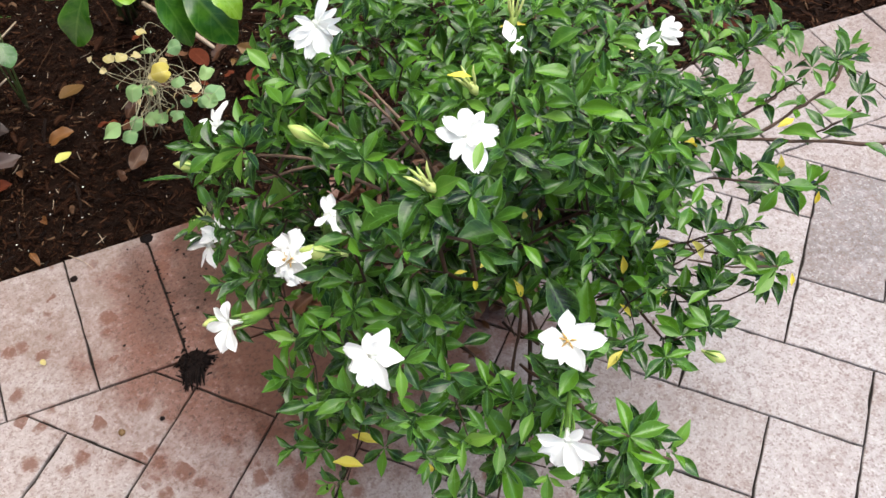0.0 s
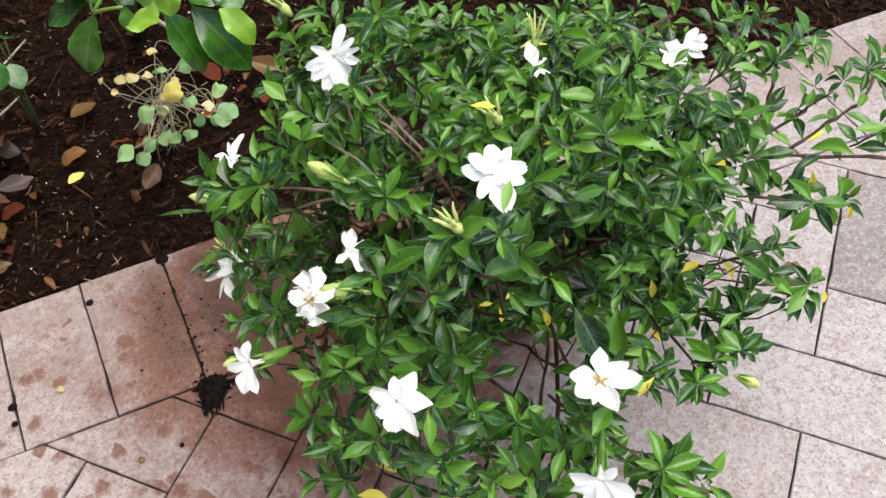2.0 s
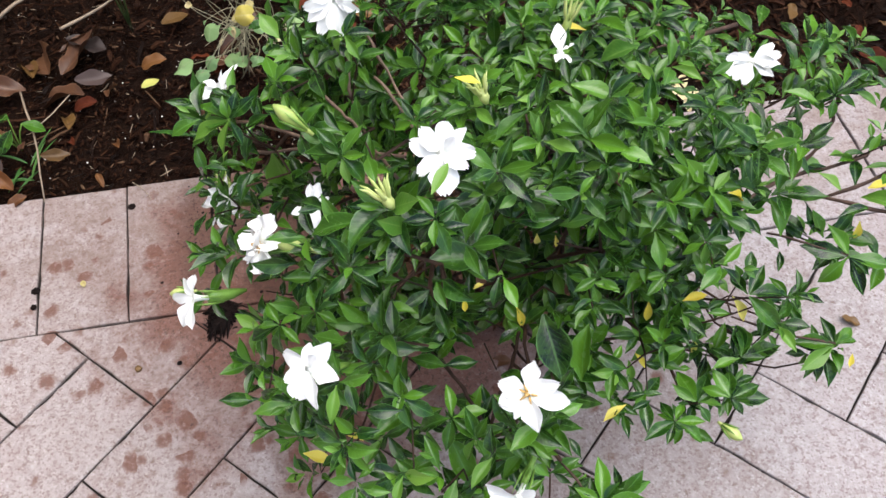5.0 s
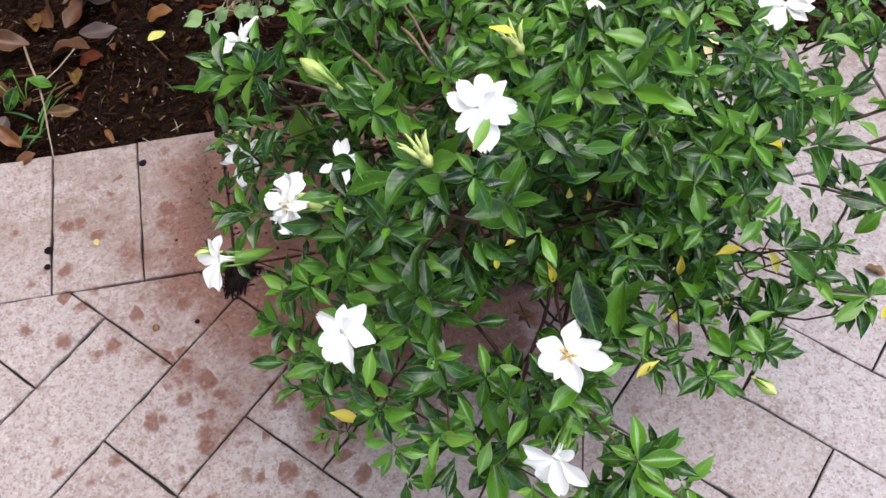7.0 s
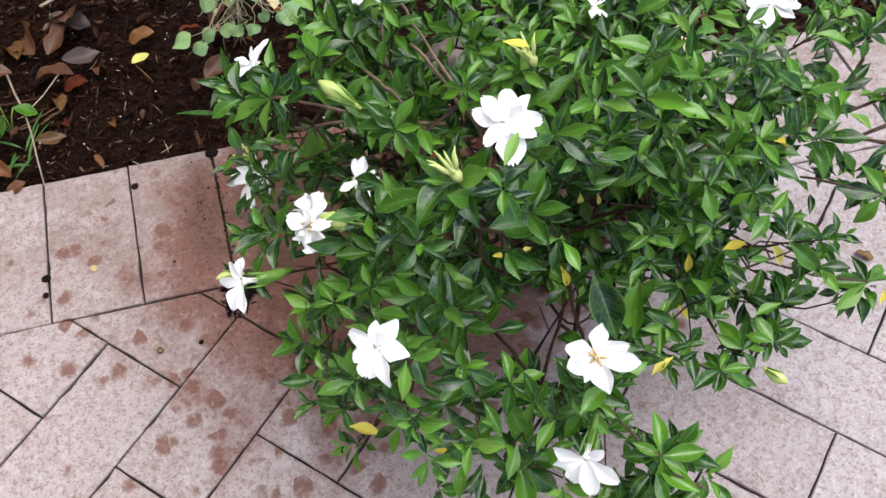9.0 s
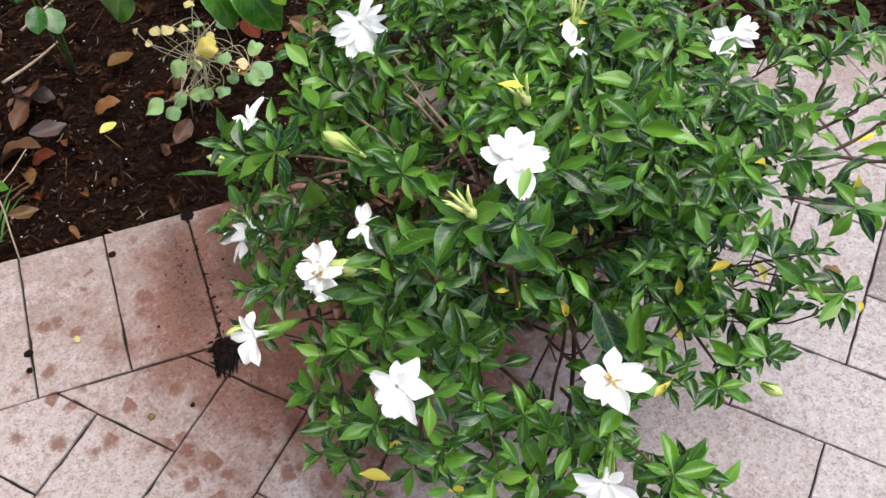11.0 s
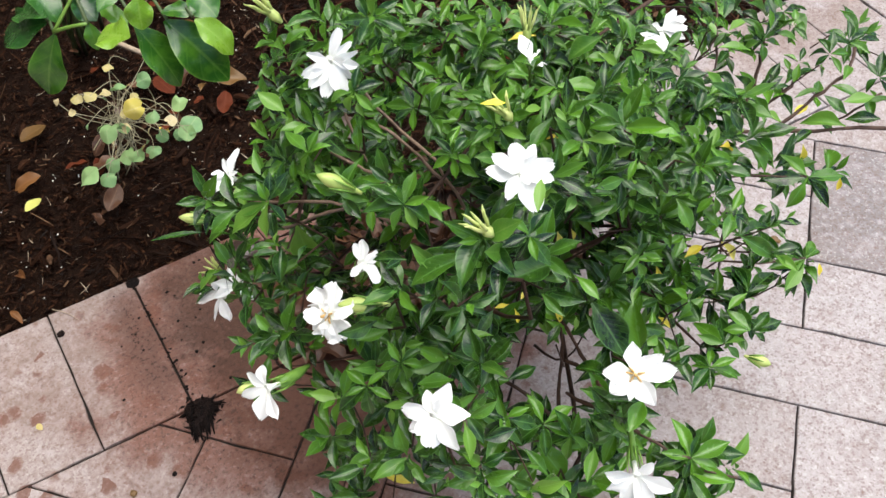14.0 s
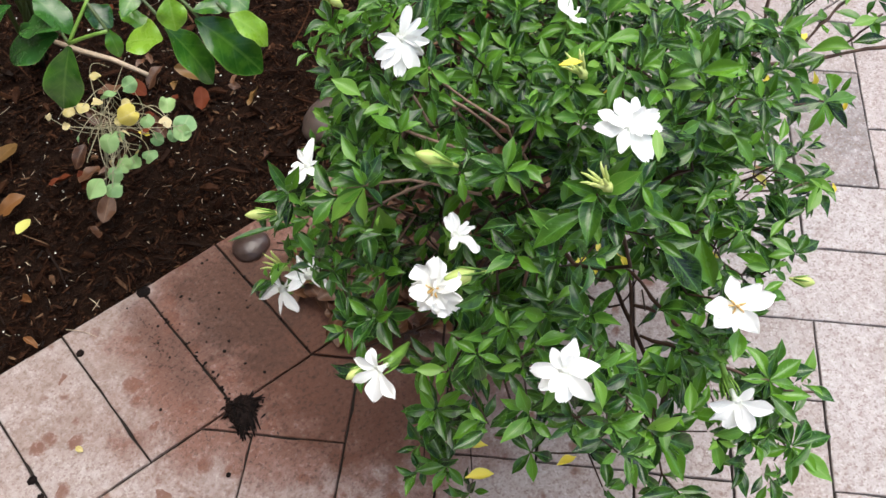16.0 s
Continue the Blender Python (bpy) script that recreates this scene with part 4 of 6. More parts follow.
for lines, thick, bark in ((BARE, 1.0, TWIG), (RIGHT_WOOD, 1.4, RIGHT_BARK), (FINE_WOOD, 0.9, RIGHT_BARK), (FRONT_WOOD, 1.35, BARK)):
    for line in lines:
        pts = [Vector(p) for p in line]
        fine = [pts[i].lerp(pts[i + 1], t) + Vector((tw.gauss(0, 0.0008), tw.gauss(0, 0.0008), 0)) for i in range(len(pts) - 1) for t in (0.0, 0.33, 0.66)] + [pts[-1]]
        v, f = tube(fine, [thick * (0.0009 + 0.0004 * math.sin(0.9 * i) ** 2) for i in range(len(fine))], 6)
        part("branch", v, f, bark, bush, label="bare brown twig")

# leaves
SHAPES, SHAPE_WIDTH = [], []
for n in range(16):
    SHAPE_WIDTH.append(ur.uniform(0.3, 0.46))
    SHAPES.append(blade(1.0, SHAPE_WIDTH[-1], ur.uniform(0.46, 0.58), 1.22, ur.uniform(0.25, 1.0), ur.uniform(-0.1, 0.85), 0.14, rows=8, seed=n, twist=ur.uniform(-0.45, 0.45)))
LEAF_MESH = [mesh_of("leaf", v, f, LEAF, uvs=u) for v, f, u in SHAPES]
YOUNG_MESH = [mesh_of("leaf", v, f, YOUNG, uvs=u) for v, f, u in SHAPES]
GOLD_MESH = [mesh_of("leaf", v, f, YELLOW, uvs=u) for v, f, u in SHAPES]
placed = []        # pose, shape, young
for up, p, d, whorls, size in ends:
    turn = frame_of(d, ur.uniform(0, 6.28))
    base = p - d * (0.007 * whorls)
    for w in range(whorls + 1):
        t = w / whorls
        here = base + d * (0.0075 * w)
        n = 3 if w < whorls else 2
        for s in range(n):
            spin = 2 * math.pi * s / n + w * 1.05 + ur.gauss(0, 0.2)
            open_angle = radians(78 - 48 * t**1.4) + ur.gauss(0, 0.16)
            grow = size * ((0.8 + 0.35 * math.sin(math.pi * (0.15 + 0.75 * t))) if w < whorls else 0.55) * ur.uniform(0.8, 1.15)
            m = Matrix.Translation(here) @ turn @ Matrix.Rotation(spin, 4, "Z") @ Matrix.Rotation(math.pi / 2 - open_angle, 4, "X") @ Matrix.Rotation(ur.gauss(0, 0.25), 4, "Y")
            lean = 0.75 if p.x > 0.5 else 0.4 if p.x > 0.35 else 0.12
            along = m.col[1].to_3d().normalized()
            along.z *= 1.0 - 0.5 * lean
            along.normalize()
            face = m.col[2].to_3d().lerp(Vector((-0.1, -0.15, 1.0)), lean)
            face = (face - along * face.dot(along)).normalized()
            at = m.translation
            m = Matrix.Translation(at) @ Matrix((along.cross(face), along, face)).transposed().to_4x4()
            m = m @ Matrix.Translation((0, 0.0015, 0)) @ Matrix.Scale(grow, 4)
            placed.append((m, ur.randrange(16), (w == whorls and ur.random() < 0.5) or (w == whorls - 1 and ur.random() < 0.14)))

BLOOMS = [((0.358, -0.1, 0.532), 0.022), ((0.248, -0.058, 0.420), 0.023), ((0.198, -0.062, 0.380), 0.021), ((0.212, -0.066, 0.378), 0.012), ((0.270, -0.153, 0.423), 0.022), ((0.392, -0.183, 0.411), 0.023),
          ((0.383, -0.214, 0.332), 0.024), ((0.316, 0.062, 0.508), 0.022), ((0.656, 0.124, 0.334), 0.021), ((0.280, -0.037, 0.425), 0.017), ((0.202, 0.09, 0.287), 0.012), ((0.213, 0.056, 0.336), 0.007),
          ((0.350, 0.022, 0.452), 0.009), ((0.317, 0.043, 0.456), 0.008), ((0.308, 0.018, 0.452), 0.008), ((0.271, -0.071, 0.432), 0.013), ((0.325, -0.113, 0.526), 0.013),
          ((0.296, 0.107, 0.522), 0.012), ((0.230, 0.055, 0.452), 0.01), ((0.564, -0.156, 0.240), 0.012), ((0.279, -0.022, 0.491), 0.013), ((0.207, 0.093, 0.377), 0.012)]

SPARSE = ((0.326, -0.115, 0.512, 0.042, 63), (0.34, -0.122, 0.5, 0.034, 160), (0.4, -0.16, 0.36, 0.036, 20), (0.43, -0.115, 0.36, 0.036, -20), (0.415, -0.11, 0.365, 0.034, 30))
GOLD_FRONT = ((0.268, -0.054, 0.14, 0.026, -128, -5), (0.24, -0.096, 0.189, 0.028, -112, -8), (0.3, -0.139, 0.206, 0.02, -100, -10), (0.377, -0.022, 0.509, 0.016, -117, 0), (0.485, -0.134, 0.267, 0.022, 110, -10), (0.373, -0.079, 0.36, 0.013, 180, -50), (0.369, -0.077, 0.366, 0.01, 70, -10), (0.38, -0.076, 0.363, 0.011, -60, -15), (0.445, -0.042, 0.364, 0.011, 190, -55), (0.431, -0.044, 0.372, 0.011, 170, -55), (0.413, -0.07, 0.323, 0.02, -160, -45), (0.494, 0.089, 0.43, 0.022, 60, -10), (0.443, -0.018, 0.44, 0.012, 30, -20))
GOLD_RIGHT = ((0.551, -0.066, 0.417, 0.016, -100, -15), (0.542, -0.072, 0.297, 0.022, -80, -5), (0.517, -0.067, 0.298, 0.02, 170, -50), (0.557, -0.08, 0.252, 0.018, 190, -60), (0.587, -0.066, 0.282, 0.024, -150, -30), (0.736, -0.056, 0.267, 0.014, 150, -60), (0.691, -0.037, 0.317, 0.018, 170, -60), (0.721, 0.003, 0.302, 0.022, -80, 0), (0.7, -0.094, 0.206, 0.013, 160, -50), (0.502, -0.096, 0.272, 0.016, -140, -40))
GOLD = GOLD_FRONT + GOLD_RIGHT
YELLOWING = [tuple(Vector(g[:3]) + Vector((-math.sin(radians(g[4])), math.cos(radians(g[4])), 0)) * 0.5 * g[3]) for g in GOLD]
BLOOMS += [(c, 0.8 * g[3]) for c, g in zip(YELLOWING, GOLD)]


def clear_of_blooms(p):
    """The leaves stand back where a bloom has pushed out of the bush."""
    for c, r in BLOOMS:
        q = p - Vector(c)
        t = q.dot(TO_EYE)
        if -0.004 < t < (0.3 if c in YELLOWING else 0.09) and (q - TO_EYE * t).length < r:
            return False
    return True


HOLLOWS_FRONT = ((0.284, -0.073, 0.40, 0.012), (0.305, -0.075, 0.40, 0.013), (0.323, -0.089, 0.40, 0.012), (0.425, -0.047, 0.37, 0.014), (0.441, -0.060, 0.37, 0.015), (0.458, -0.056, 0.37, 0.012), (0.425, -0.072, 0.37, 0.012), (0.363, -0.053, 0.36, 0.013), (0.393, -0.063, 0.35, 0.014), (0.427, -0.064, 0.36, 0.013), (0.451, -0.059, 0.37, 0.012), (0.421, -0.090, 0.27, 0.020), (0.403, -0.118, 0.26, 0.020), (0.457, -0.170, 0.25, 0.017), (0.299, -0.107, 0.20, 0.018), (0.411, -0.180, 0.20, 0.014), (0.367, -0.006, 0.42, 0.014), (0.332, -0.036, 0.42, 0.013), (0.434, -0.058, 0.38, 0.010), (0.319, -0.055, 0.40, 0.013), (0.305, -0.070, 0.38, 0.014), (0.377, -0.095, 0.38, 0.009), (0.257, -0.009, 0.40, 0.014))
HOLLOWS_BACK = ((0.607, 0.132, 0.30, 0.015), (0.582, 0.086, 0.35, 0.014), (0.632, 0.178, 0.25, 0.015), (0.657, 0.224, 0.20, 0.015), (0.594, 0.124, 0.31, 0.020), (0.587, 0.102, 0.31, 0.016), (0.260, 0.036, 0.42, 0.012), (0.362, 0.049, 0.43, 0.017), (0.352, 0.008, 0.43, 0.017), (0.277, 0.010, 0.42, 0.019), (0.300, 0.045, 0.44, 0.012), (0.201, 0.136, 0.30, 0.026), (0.221, 0.120, 0.30, 0.018))


def in_hollow(p):
    """Open places in the crown, where brown twigs show."""
    for x, y, z, r in HOLLOWS_FRONT + HOLLOWS_BACK:
        q = p - Vector((x, y, z))
        t = q.dot(TO_EYE)
        if (-0.2 if r > 0.0159 and x > 0.5 else -0.07) < t < 0.1 and (q - TO_EYE * t).length < r:
            return True
    return False


placed = [s for s in placed if not in_hollow(s[0] @ Vector((0, 0.5, 0))) and not seen_through(s[0] @ Vector((0, 0.5, 0)))]
placed = [s for s in placed if s[0].translation.x < 0.33 or s[0].translation.y < -0.11 or noise.noise(s[0].translation * 26) < 0.24]
placed = [s for s in placed if clear_of_blooms(s[0] @ Vector((0, 0.5, 0)))]
for x, y, z, length, heading in SPARSE:
    placed.append((Matrix.Translation((x, y, z)) @ Euler((radians(ur.uniform(-25, 10)), radians(ur.gauss(0, 15)), radians(heading))).to_matrix().to_4x4() @ Matrix.Scale(length, 4), ur.randrange(16), length < 0.034 and ur.random() < 0.3))
for line in RIGHT_WOOD + FINE_WOOD:
    for a, b in zip(line, line[1:]):
        if b[0] > 0.66:
            for t in (0.35, 0.7, 1.0):
                q, h = Vector(a).lerp(Vector(b), t), ur.uniform(0, 360)
                for turn in (0, 170):
                    if ur.random() < 0.22:
                        placed.append((Matrix.Translation(q) @ Euler((radians(ur.uniform(0, 30)), radians(ur.gauss(0, 12)), radians(h + turn + ur.gauss(0, 15)))).to_matrix().to_4x4() @ Matrix.Scale(ur.uniform(0.02, 0.03), 4), ur.randrange(16), ur.random() < 0.25))
SLIM = blade(0.037, 0.0045, 0.45, 0.9, 0.5, 0.15, 0.05, seed=3)
part("leaf", SLIM[0], SLIM[1], LEAF, bush, Matrix.Translation((0.203, 0.063, 0.400)) @ Euler((0, 0, radians(68))).to_matrix().to_4x4(), uvs=SLIM[2])
for _ in range(14):
    a = Vector((tw.uniform(0.36, 0.5), tw.uniform(-0.05, 0.08), tw.uniform(0.2, 0.3)))
    b = a + Vector((tw.gauss(0, 0.05), tw.gauss(-0.03, 0.04), tw.uniform(0.03, 0.1)))
    v, f = tube(bow(a, b, -0.01, 0.015, 6, tw), [0.0014 - 0.00014 * i for i in range(7)], 5)
    part("branch", v, f, BARK, bush)
GROWN_WIDE = [n for n in range(16) if SHAPE_WIDTH[n] > 0.36]


def grow(a, d, length, young, n, width=1.0):
    """A leaf of a chosen length and direction, its face turned up."""
    face = Vector((-0.12 + ur.gauss(0, 0.2), -0.2 + ur.gauss(0, 0.2), 1.0))
    face = (face - d * face.dot(d)).normalized()
    m = Matrix.Translation(a) @ Matrix((d.cross(face), d, face)).transposed().to_4x4()
    return (m @ Matrix.Diagonal((length * width, length, length, 1)), n, young)


heroes = [grow(a, d, length, young, ur.choice(GROWN_WIDE)) for a, d, length, young in grown]
for a, b, w, young in big:
    n = ur.choice(GROWN_WIDE)
    heroes.append(grow(a, (b - a).normalized(), (b - a).length * 1.05, bool(young), n, w / SHAPE_WIDTH[n]))
kept = []
for s in placed:
    c = s[0] @ Vector((0, 0.5, 0))
    for m, n, young in heroes:
        q = c - m @ Vector((0, 0.55, 0))
        t = q.dot(TO_EYE)
        if -0.004 < t < 0.07 and (q - TO_EYE * t).length < 0.36 * m.col[1].length:
            break
    else:
        kept.append(s)
placed = kept + [h for h in heroes if clear_of_blooms(h[0] @ Vector((0, 0.6, 0)))]
near_first = sorted(placed, key=lambda s: s[0].translation.y - 0.35 * s[0].translation.z)
single, rest = near_first[:300], near_first[300:]
for m, n, young in single:
    put(new("leaf", (YOUNG_MESH if young else LEAF_MESH)[n]), m, bush)
V, F, U, I = [], [], [], []
count = 0
for m, n, young in rest:
    v, f, u = SHAPES[n]
    mm = np.array(m)
    V.append(v @ mm[:3, :3].T + mm[:3, 3])
    F.append(np.array(f) + count)
    U += u
    I += [1 if young else 0] * len(f)
    count += len(v)
tagged(part("foliage", np.concatenate(V), np.concatenate(F), [LEAF, YOUNG], bush, uvs=U, index=I, label="glossy dark green lance-shaped leaves"), kind="stuff")


def gold(x, y, z, length, heading, tilt=-10, roll=0):
    """A yellowed leaf among the green."""
    put(tagged(new("leaf", GOLD_MESH[int(1000 * x) % 8]), "yellowed leaf"), Matrix.Translation((x, y, z)) @ Euler((radians(tilt), radians(roll), radians(heading))).to_matrix().to_4x4() @ Matrix.Scale(length, 4), bush)


for g in GOLD:
    gold(*g)

# flowers
RIGHTWARD, AHEAD = Vector((0.89, -0.45, 0.0)), Vector((0.36, 0.72, 0.6))


def petal_shape(length, width, cup, ruffle, seed, ends=(0.45, 1.0)):
    """A petal along +y: narrow claw, broad blade, uneven blunt or pointed end, rolled and crumpled margin."""
    r = random.Random(seed)
    cols, rows = 8, 9
    blunt, lean, roll = r.uniform(*ends), r.gauss(0, 0.3), r.gauss(0.1, 0.5)
    p1, p2, nick = r.uniform(0, 6), r.uniform(0, 6), r.uniform(-0.12, 0.16)
    verts, uvs, faces = [], [], []
    for j in range(rows + 1):
        v = j / rows
        w = width * (0.2 + 0.8 * min(1.0, v / 0.5) ** 0.8) * (1.0 if v < 0.5 else max(0.05, 1 - ((v - 0.5) / 0.5) ** 1.6 * 0.98) ** blunt)
        for i in range(cols + 1):
            u = i / cols * 2 - 1
            edge = abs(u) ** 2
            x = u * w / 2 * (1 + 0.12 * math.sin(7 * v + p1) * edge) + lean * length * v * v * 0.35
            y = length * (v - 0.16 * cup * v * v) + length * 0.06 * v * (nick * (1 - edge) + 0.6 * math.sin(6 * u + p2) * v)
            z = -0.55 * length * cup * v * v + roll * w * u * abs(u) * 0.5 * v + w * (0.16 * edge) + ruffle * w * v * (edge * math.sin(9 * v + p2 + 2 * u) + 0.4 * math.sin(5 * u + p1))
            verts.append((x, y, z))
            uvs.append((i / cols, v))
    for j in range(rows):
        for i in range(cols):
            a = j * (cols + 1) + i
            faces.append((a, a + 1, a + cols + 2, a + cols + 1))
    return verts, faces, uvs


def flower(x, y, z, facing, size, petals=6, inner=0, openness=74, droop=0.35, width=0.55, ruffle=0.12, stamens=True, stalk=0.03, material=PETAL, spin=0.0, label="open white gardenia flower", ragged=0.12, seed=1, angles=(), ends=(0.45, 1.0), calyx_fat=1.0):
    """A gardenia bloom: tube and sepals behind, one or two rings of petals, stamens in the throat. It looks along facing."""
    r = random.Random(seed)
    axis = Vector(facing).normalized()
    top = (AHEAD - axis * AHEAD.dot(axis)).normalized()
    m = Matrix.Translation((x, y, z)) @ Matrix((top.cross(axis), top, axis)).transposed().to_4x4()
    line = [m @ Vector((0, 0.15 * stalk * t * t, -stalk * t)) for t in (0.25, 0.45, 0.7, 1.0)]
    tv, tf = tube(line, [0.0024 * calyx_fat, 0.0027 * calyx_fat, 0.0024 * calyx_fat, 0.0012], 8)
    bloom = tagged(put(new("flower", mesh_of("flower", tv, tf, GREEN_STEM)), Matrix(), bush), label)
    tv, tf = tube([m @ Vector((0, 0, z2)) for z2 in (-0.3 * stalk, -0.1 * stalk, 0.0, 0.0012)], [0.0015, 0.0018, 0.0026, 0.0034], 9)
    put(new("corolla_tube", mesh_of("corolla_tube", tv, tf, material)), Matrix(), bloom)
    for ring, n, openn, scale, lift in ((0, petals, openness, 1.0, 0.0), (1, inner, openness - 34, 0.72, 0.002)):
        for i in range(len(angles) if angles and ring == 0 else n):
            a, k = 2 * math.pi * (i + 0.5 * ring) / max(n, 1) + spin + r.gauss(0, ragged), r.uniform(0.88, 1.1)
            if angles and ring == 0:
                a, k = radians(angles[i][0] - 90), angles[i][1]
            L = size * 0.5 * scale * k
            v, f, u = petal_shape(L, L * width * r.uniform(0.85, 1.2) * 1.45, droop + r.gauss(0, 0.12), ruffle, r.randrange(999), ends)
            pm = m @ Matrix.Rotation(a, 4, "Z") @ Matrix.Translation((0, 0.0016, lift + r.uniform(0, 0.0015))) @ Matrix.Rotation(radians(90 - openn) + r.gauss(0, 0.1), 4, "X") @ Matrix.Rotation(r.gauss(0, 0.15), 4, "Y")
            put(new("petal", mesh_of("petal", v, f, material, uvs=u)), pm, bloom)
    for i in range(6):
        a = 2 * math.pi * i / 6 + 0.3
        o = Vector((math.cos(a), math.sin(a), 0))
        v, f = tube([m @ (o * 0.003 - Vector((0, 0, stalk * 0.55))), m @ (o * 0.0048 - Vector((0, 0, stalk * 0.3))), m @ (o * 0.0052 - Vector((0, 0, stalk * 0.05)))], [0.0007, 0.0008, 0.0002], 4)
        put(new("sepal", mesh_of("sepal", v, f, GREEN_STEM)), Matrix(), bloom)
    if stamens:
        for i in range(5):
            a = 2 * math.pi * i / 5 + r.random()
            o = Vector((math.cos(a), math.sin(a), 0))
            v, f = tube([m @ (o * 0.001), m @ (o * 0.003 + Vector((0, 0, 0.003))), m @ (o * 0.0058 + Vector((0, 0, 0.0035)))], [0.0005, 0.0008, 0.0004], 5)
            put(tagged(new("stamen", mesh_of("stamen", v, f, STAMEN)), "golden brown stamen"), Matrix(), bloom)
        v, f = tube([m @ Vector((0, 0, 0)), m @ Vector((0, 0, 0.005)), m @ Vector((0, 0, 0.008))], [0.0008, 0.0013, 0.0008], 6)
        put(tagged(new("pistil", mesh_of("pistil", v, f, STAMEN)), "golden brown pistil"), Matrix(), bloom)
    return bloom


def bud(x, y, z, facing, length=0.022, fat=0.0042, green=0.6, fan=0):
    """A furled bud: twisted spindle on a green tube with narrow sepals."""
    m = Matrix.Translation((x, y, z)) @ frame_of(facing)
    prof = ((-0.55, 0.22), (-0.3, 0.34), (0.0, 0.5), (0.2, 0.8), (0.42, 1.0), (0.65, 0.86), (0.85, 0.5), (1.0, 0.12))
    verts, faces = [], []
    for k, (t, w) in enumerate(prof):
        for s in range(10):
            a = 2 * math.pi * s / 10 + 0.5 * t
            rr = fat * w * (1 + 0.12 * math.cos(5 * (a - 1.2 * t)))
            verts.append(tuple(m @ Vector((rr * math.cos(a), rr * math.sin(a), length * t))))
    for k in range(len(prof) - 1):
        for s in range(10):
            faces.append((k * 10 + s, k * 10 + (s + 1) % 10, k * 10 + 10 + (s + 1) % 10, k * 10 + 10 + s))
    faces += [tuple(range(10))[::-1], tuple((len(prof) - 1) * 10 + s for s in range(10))]
    b = tagged(put(new("bud", mesh_of("bud", verts, faces, BUD)), Matrix(), bush), "furled pale yellow-green flower bud")
    for i in range(6 + fan):
        a = 2 * math.pi * i / (6 + fan)
        o = Vector((math.cos(a), math.sin(a), 0))
        w = 1.0 + (1.1 if fan else 0.2)
        v, f = tube([m @ (o * fat * 0.35 - Vector((0, 0, length * 0.3))), m @ (o * fat * 0.75 * w + Vector((0, 0, length * 0.15))), m @ (o * fat * 1.15 * w + Vector((0, 0, length * (0.95 if fan else 0.55))))], [0.0007, 0.0009, 0.0002], 4)
        put(new("sepal", mesh_of("sepal", v, f, GREEN_STEM if not fan else BUD)), Matrix(), b)
    return b


def facing(side, rise, near):
    """A direction given across, up and towards the path of the walker."""
    return RIGHTWARD * side + AHEAD * rise + TO_EYE * near


flower(0.357, -0.099, 0.532, facing(0.0, 0.15, 1.0), 0.034, 7, 3, 80, 0.24, 0.37, 0.3, False, 0.03, ragged=0.3, seed=31, label="full white gardenia flower in the middle of the bush", ends=(0.35, 0.6),
       angles=((98, 0.95), (55, 1.0), (12, 1.0), (-22, 1.0), (-66, 1.25), (-122, 0.9), (150, 1.05), (184, 1.05)))
tongue = blade(0.019, 0.0062, 0.45, 0.9, 0.25, 0.2, 0.05, seed=8)
part("leaf", tongue[0], tongue[1], YOUNG, bush, Matrix.Translation((0.357, -0.117, 0.545)) @ Euler((radians(-12), 0, radians(142))).to_matrix().to_4x4(), uvs=tongue[2])
flower(0.248, -0.057, 0.420, facing(-0.6, -0.12, 0.85), 0.039, 8, 3, 80, 0.25, 0.55, 0.38, True, 0.034, spin=0.2, seed=12, ends=(0.25, 0.45), label="ruffled white gardenia flower with golden stamens",
       angles=((110, 0.95), (65, 1.05), (20, 1.1), (-25, 1.15), (-62, 0.95), (-105, 0.75), (-155, 0.8), (160, 0.8)), calyx_fat=1.5)
flower(0.197, -0.062, 0.380, facing(-0.6, -0.15, 0.8), 0.033, 6, 0, 70, 0.2, 0.34, 0.08, False, 0.036, seed=13, label="half-open white gardenia flower seen from its side",
       angles=((98, 0.85), (148, 1.1), (192, 1.2), (-105, 1.35), (-58, 1.2)), calyx_fat=1.6)
flower(0.2705, -0.153, 0.425, facing(-0.3, 0.05, 1.0), 0.037, 7, 2, 80, 0.2, 0.39, 0.12, False, 0.035, spin=1.0, seed=14, ends=(0.45, 0.75),
       angles=((112, 0.75), (62, 1.05), (5, 1.1), (-56, 1.25), (-92, 0.95), (-148, 1.0), (172, 1.0)))
flower(0.392, -0.183, 0.411, facing(-0.1, 0.0, 1.0), 0.0375, 8, 0, 82, 0.15, 0.44, 0.16, True, 0.03, seed=15, ends=(0.5, 0.8), label="wide open white gardenia flower with golden stamens",
       angles=((96, 1.0), (42, 0.95), (4, 1.25), (-64, 1.1), (-104, 0.8), (-142, 0.95), (172, 0.95)))
flower(0.383, -0.214, 0.335, facing(0.0, -0.6, 0.8), 0.042, 6, 0, 72, 0.16, 0.44, 0.08, False, 0.042, seed=16, ends=(0.5, 0.8), label="white gardenia flower hanging to the front",
       angles=((160, 1.0), (-158, 1.0), (-105, 1.1), (-68, 1.1), (-15, 1.1), (45, 0.7)), calyx_fat=0.9)
flower(0.314, 0.058, 0.512, facing(0.15, -0.45, 0.85), 0.035, 11, 2, 74, 0.35, 0.28, 0.16, False, 0.03, seed=17, ends=(0.3, 0.55), label="spent white gardenia flower with narrow drooping petals",
       angles=((72, 1.15), (40, 0.95), (10, 1.0), (-18, 1.0), (-42, 1.05), (-72, 1.3), (-98, 1.3), (-122, 1.2), (-148, 1.1), (165, 0.8)))
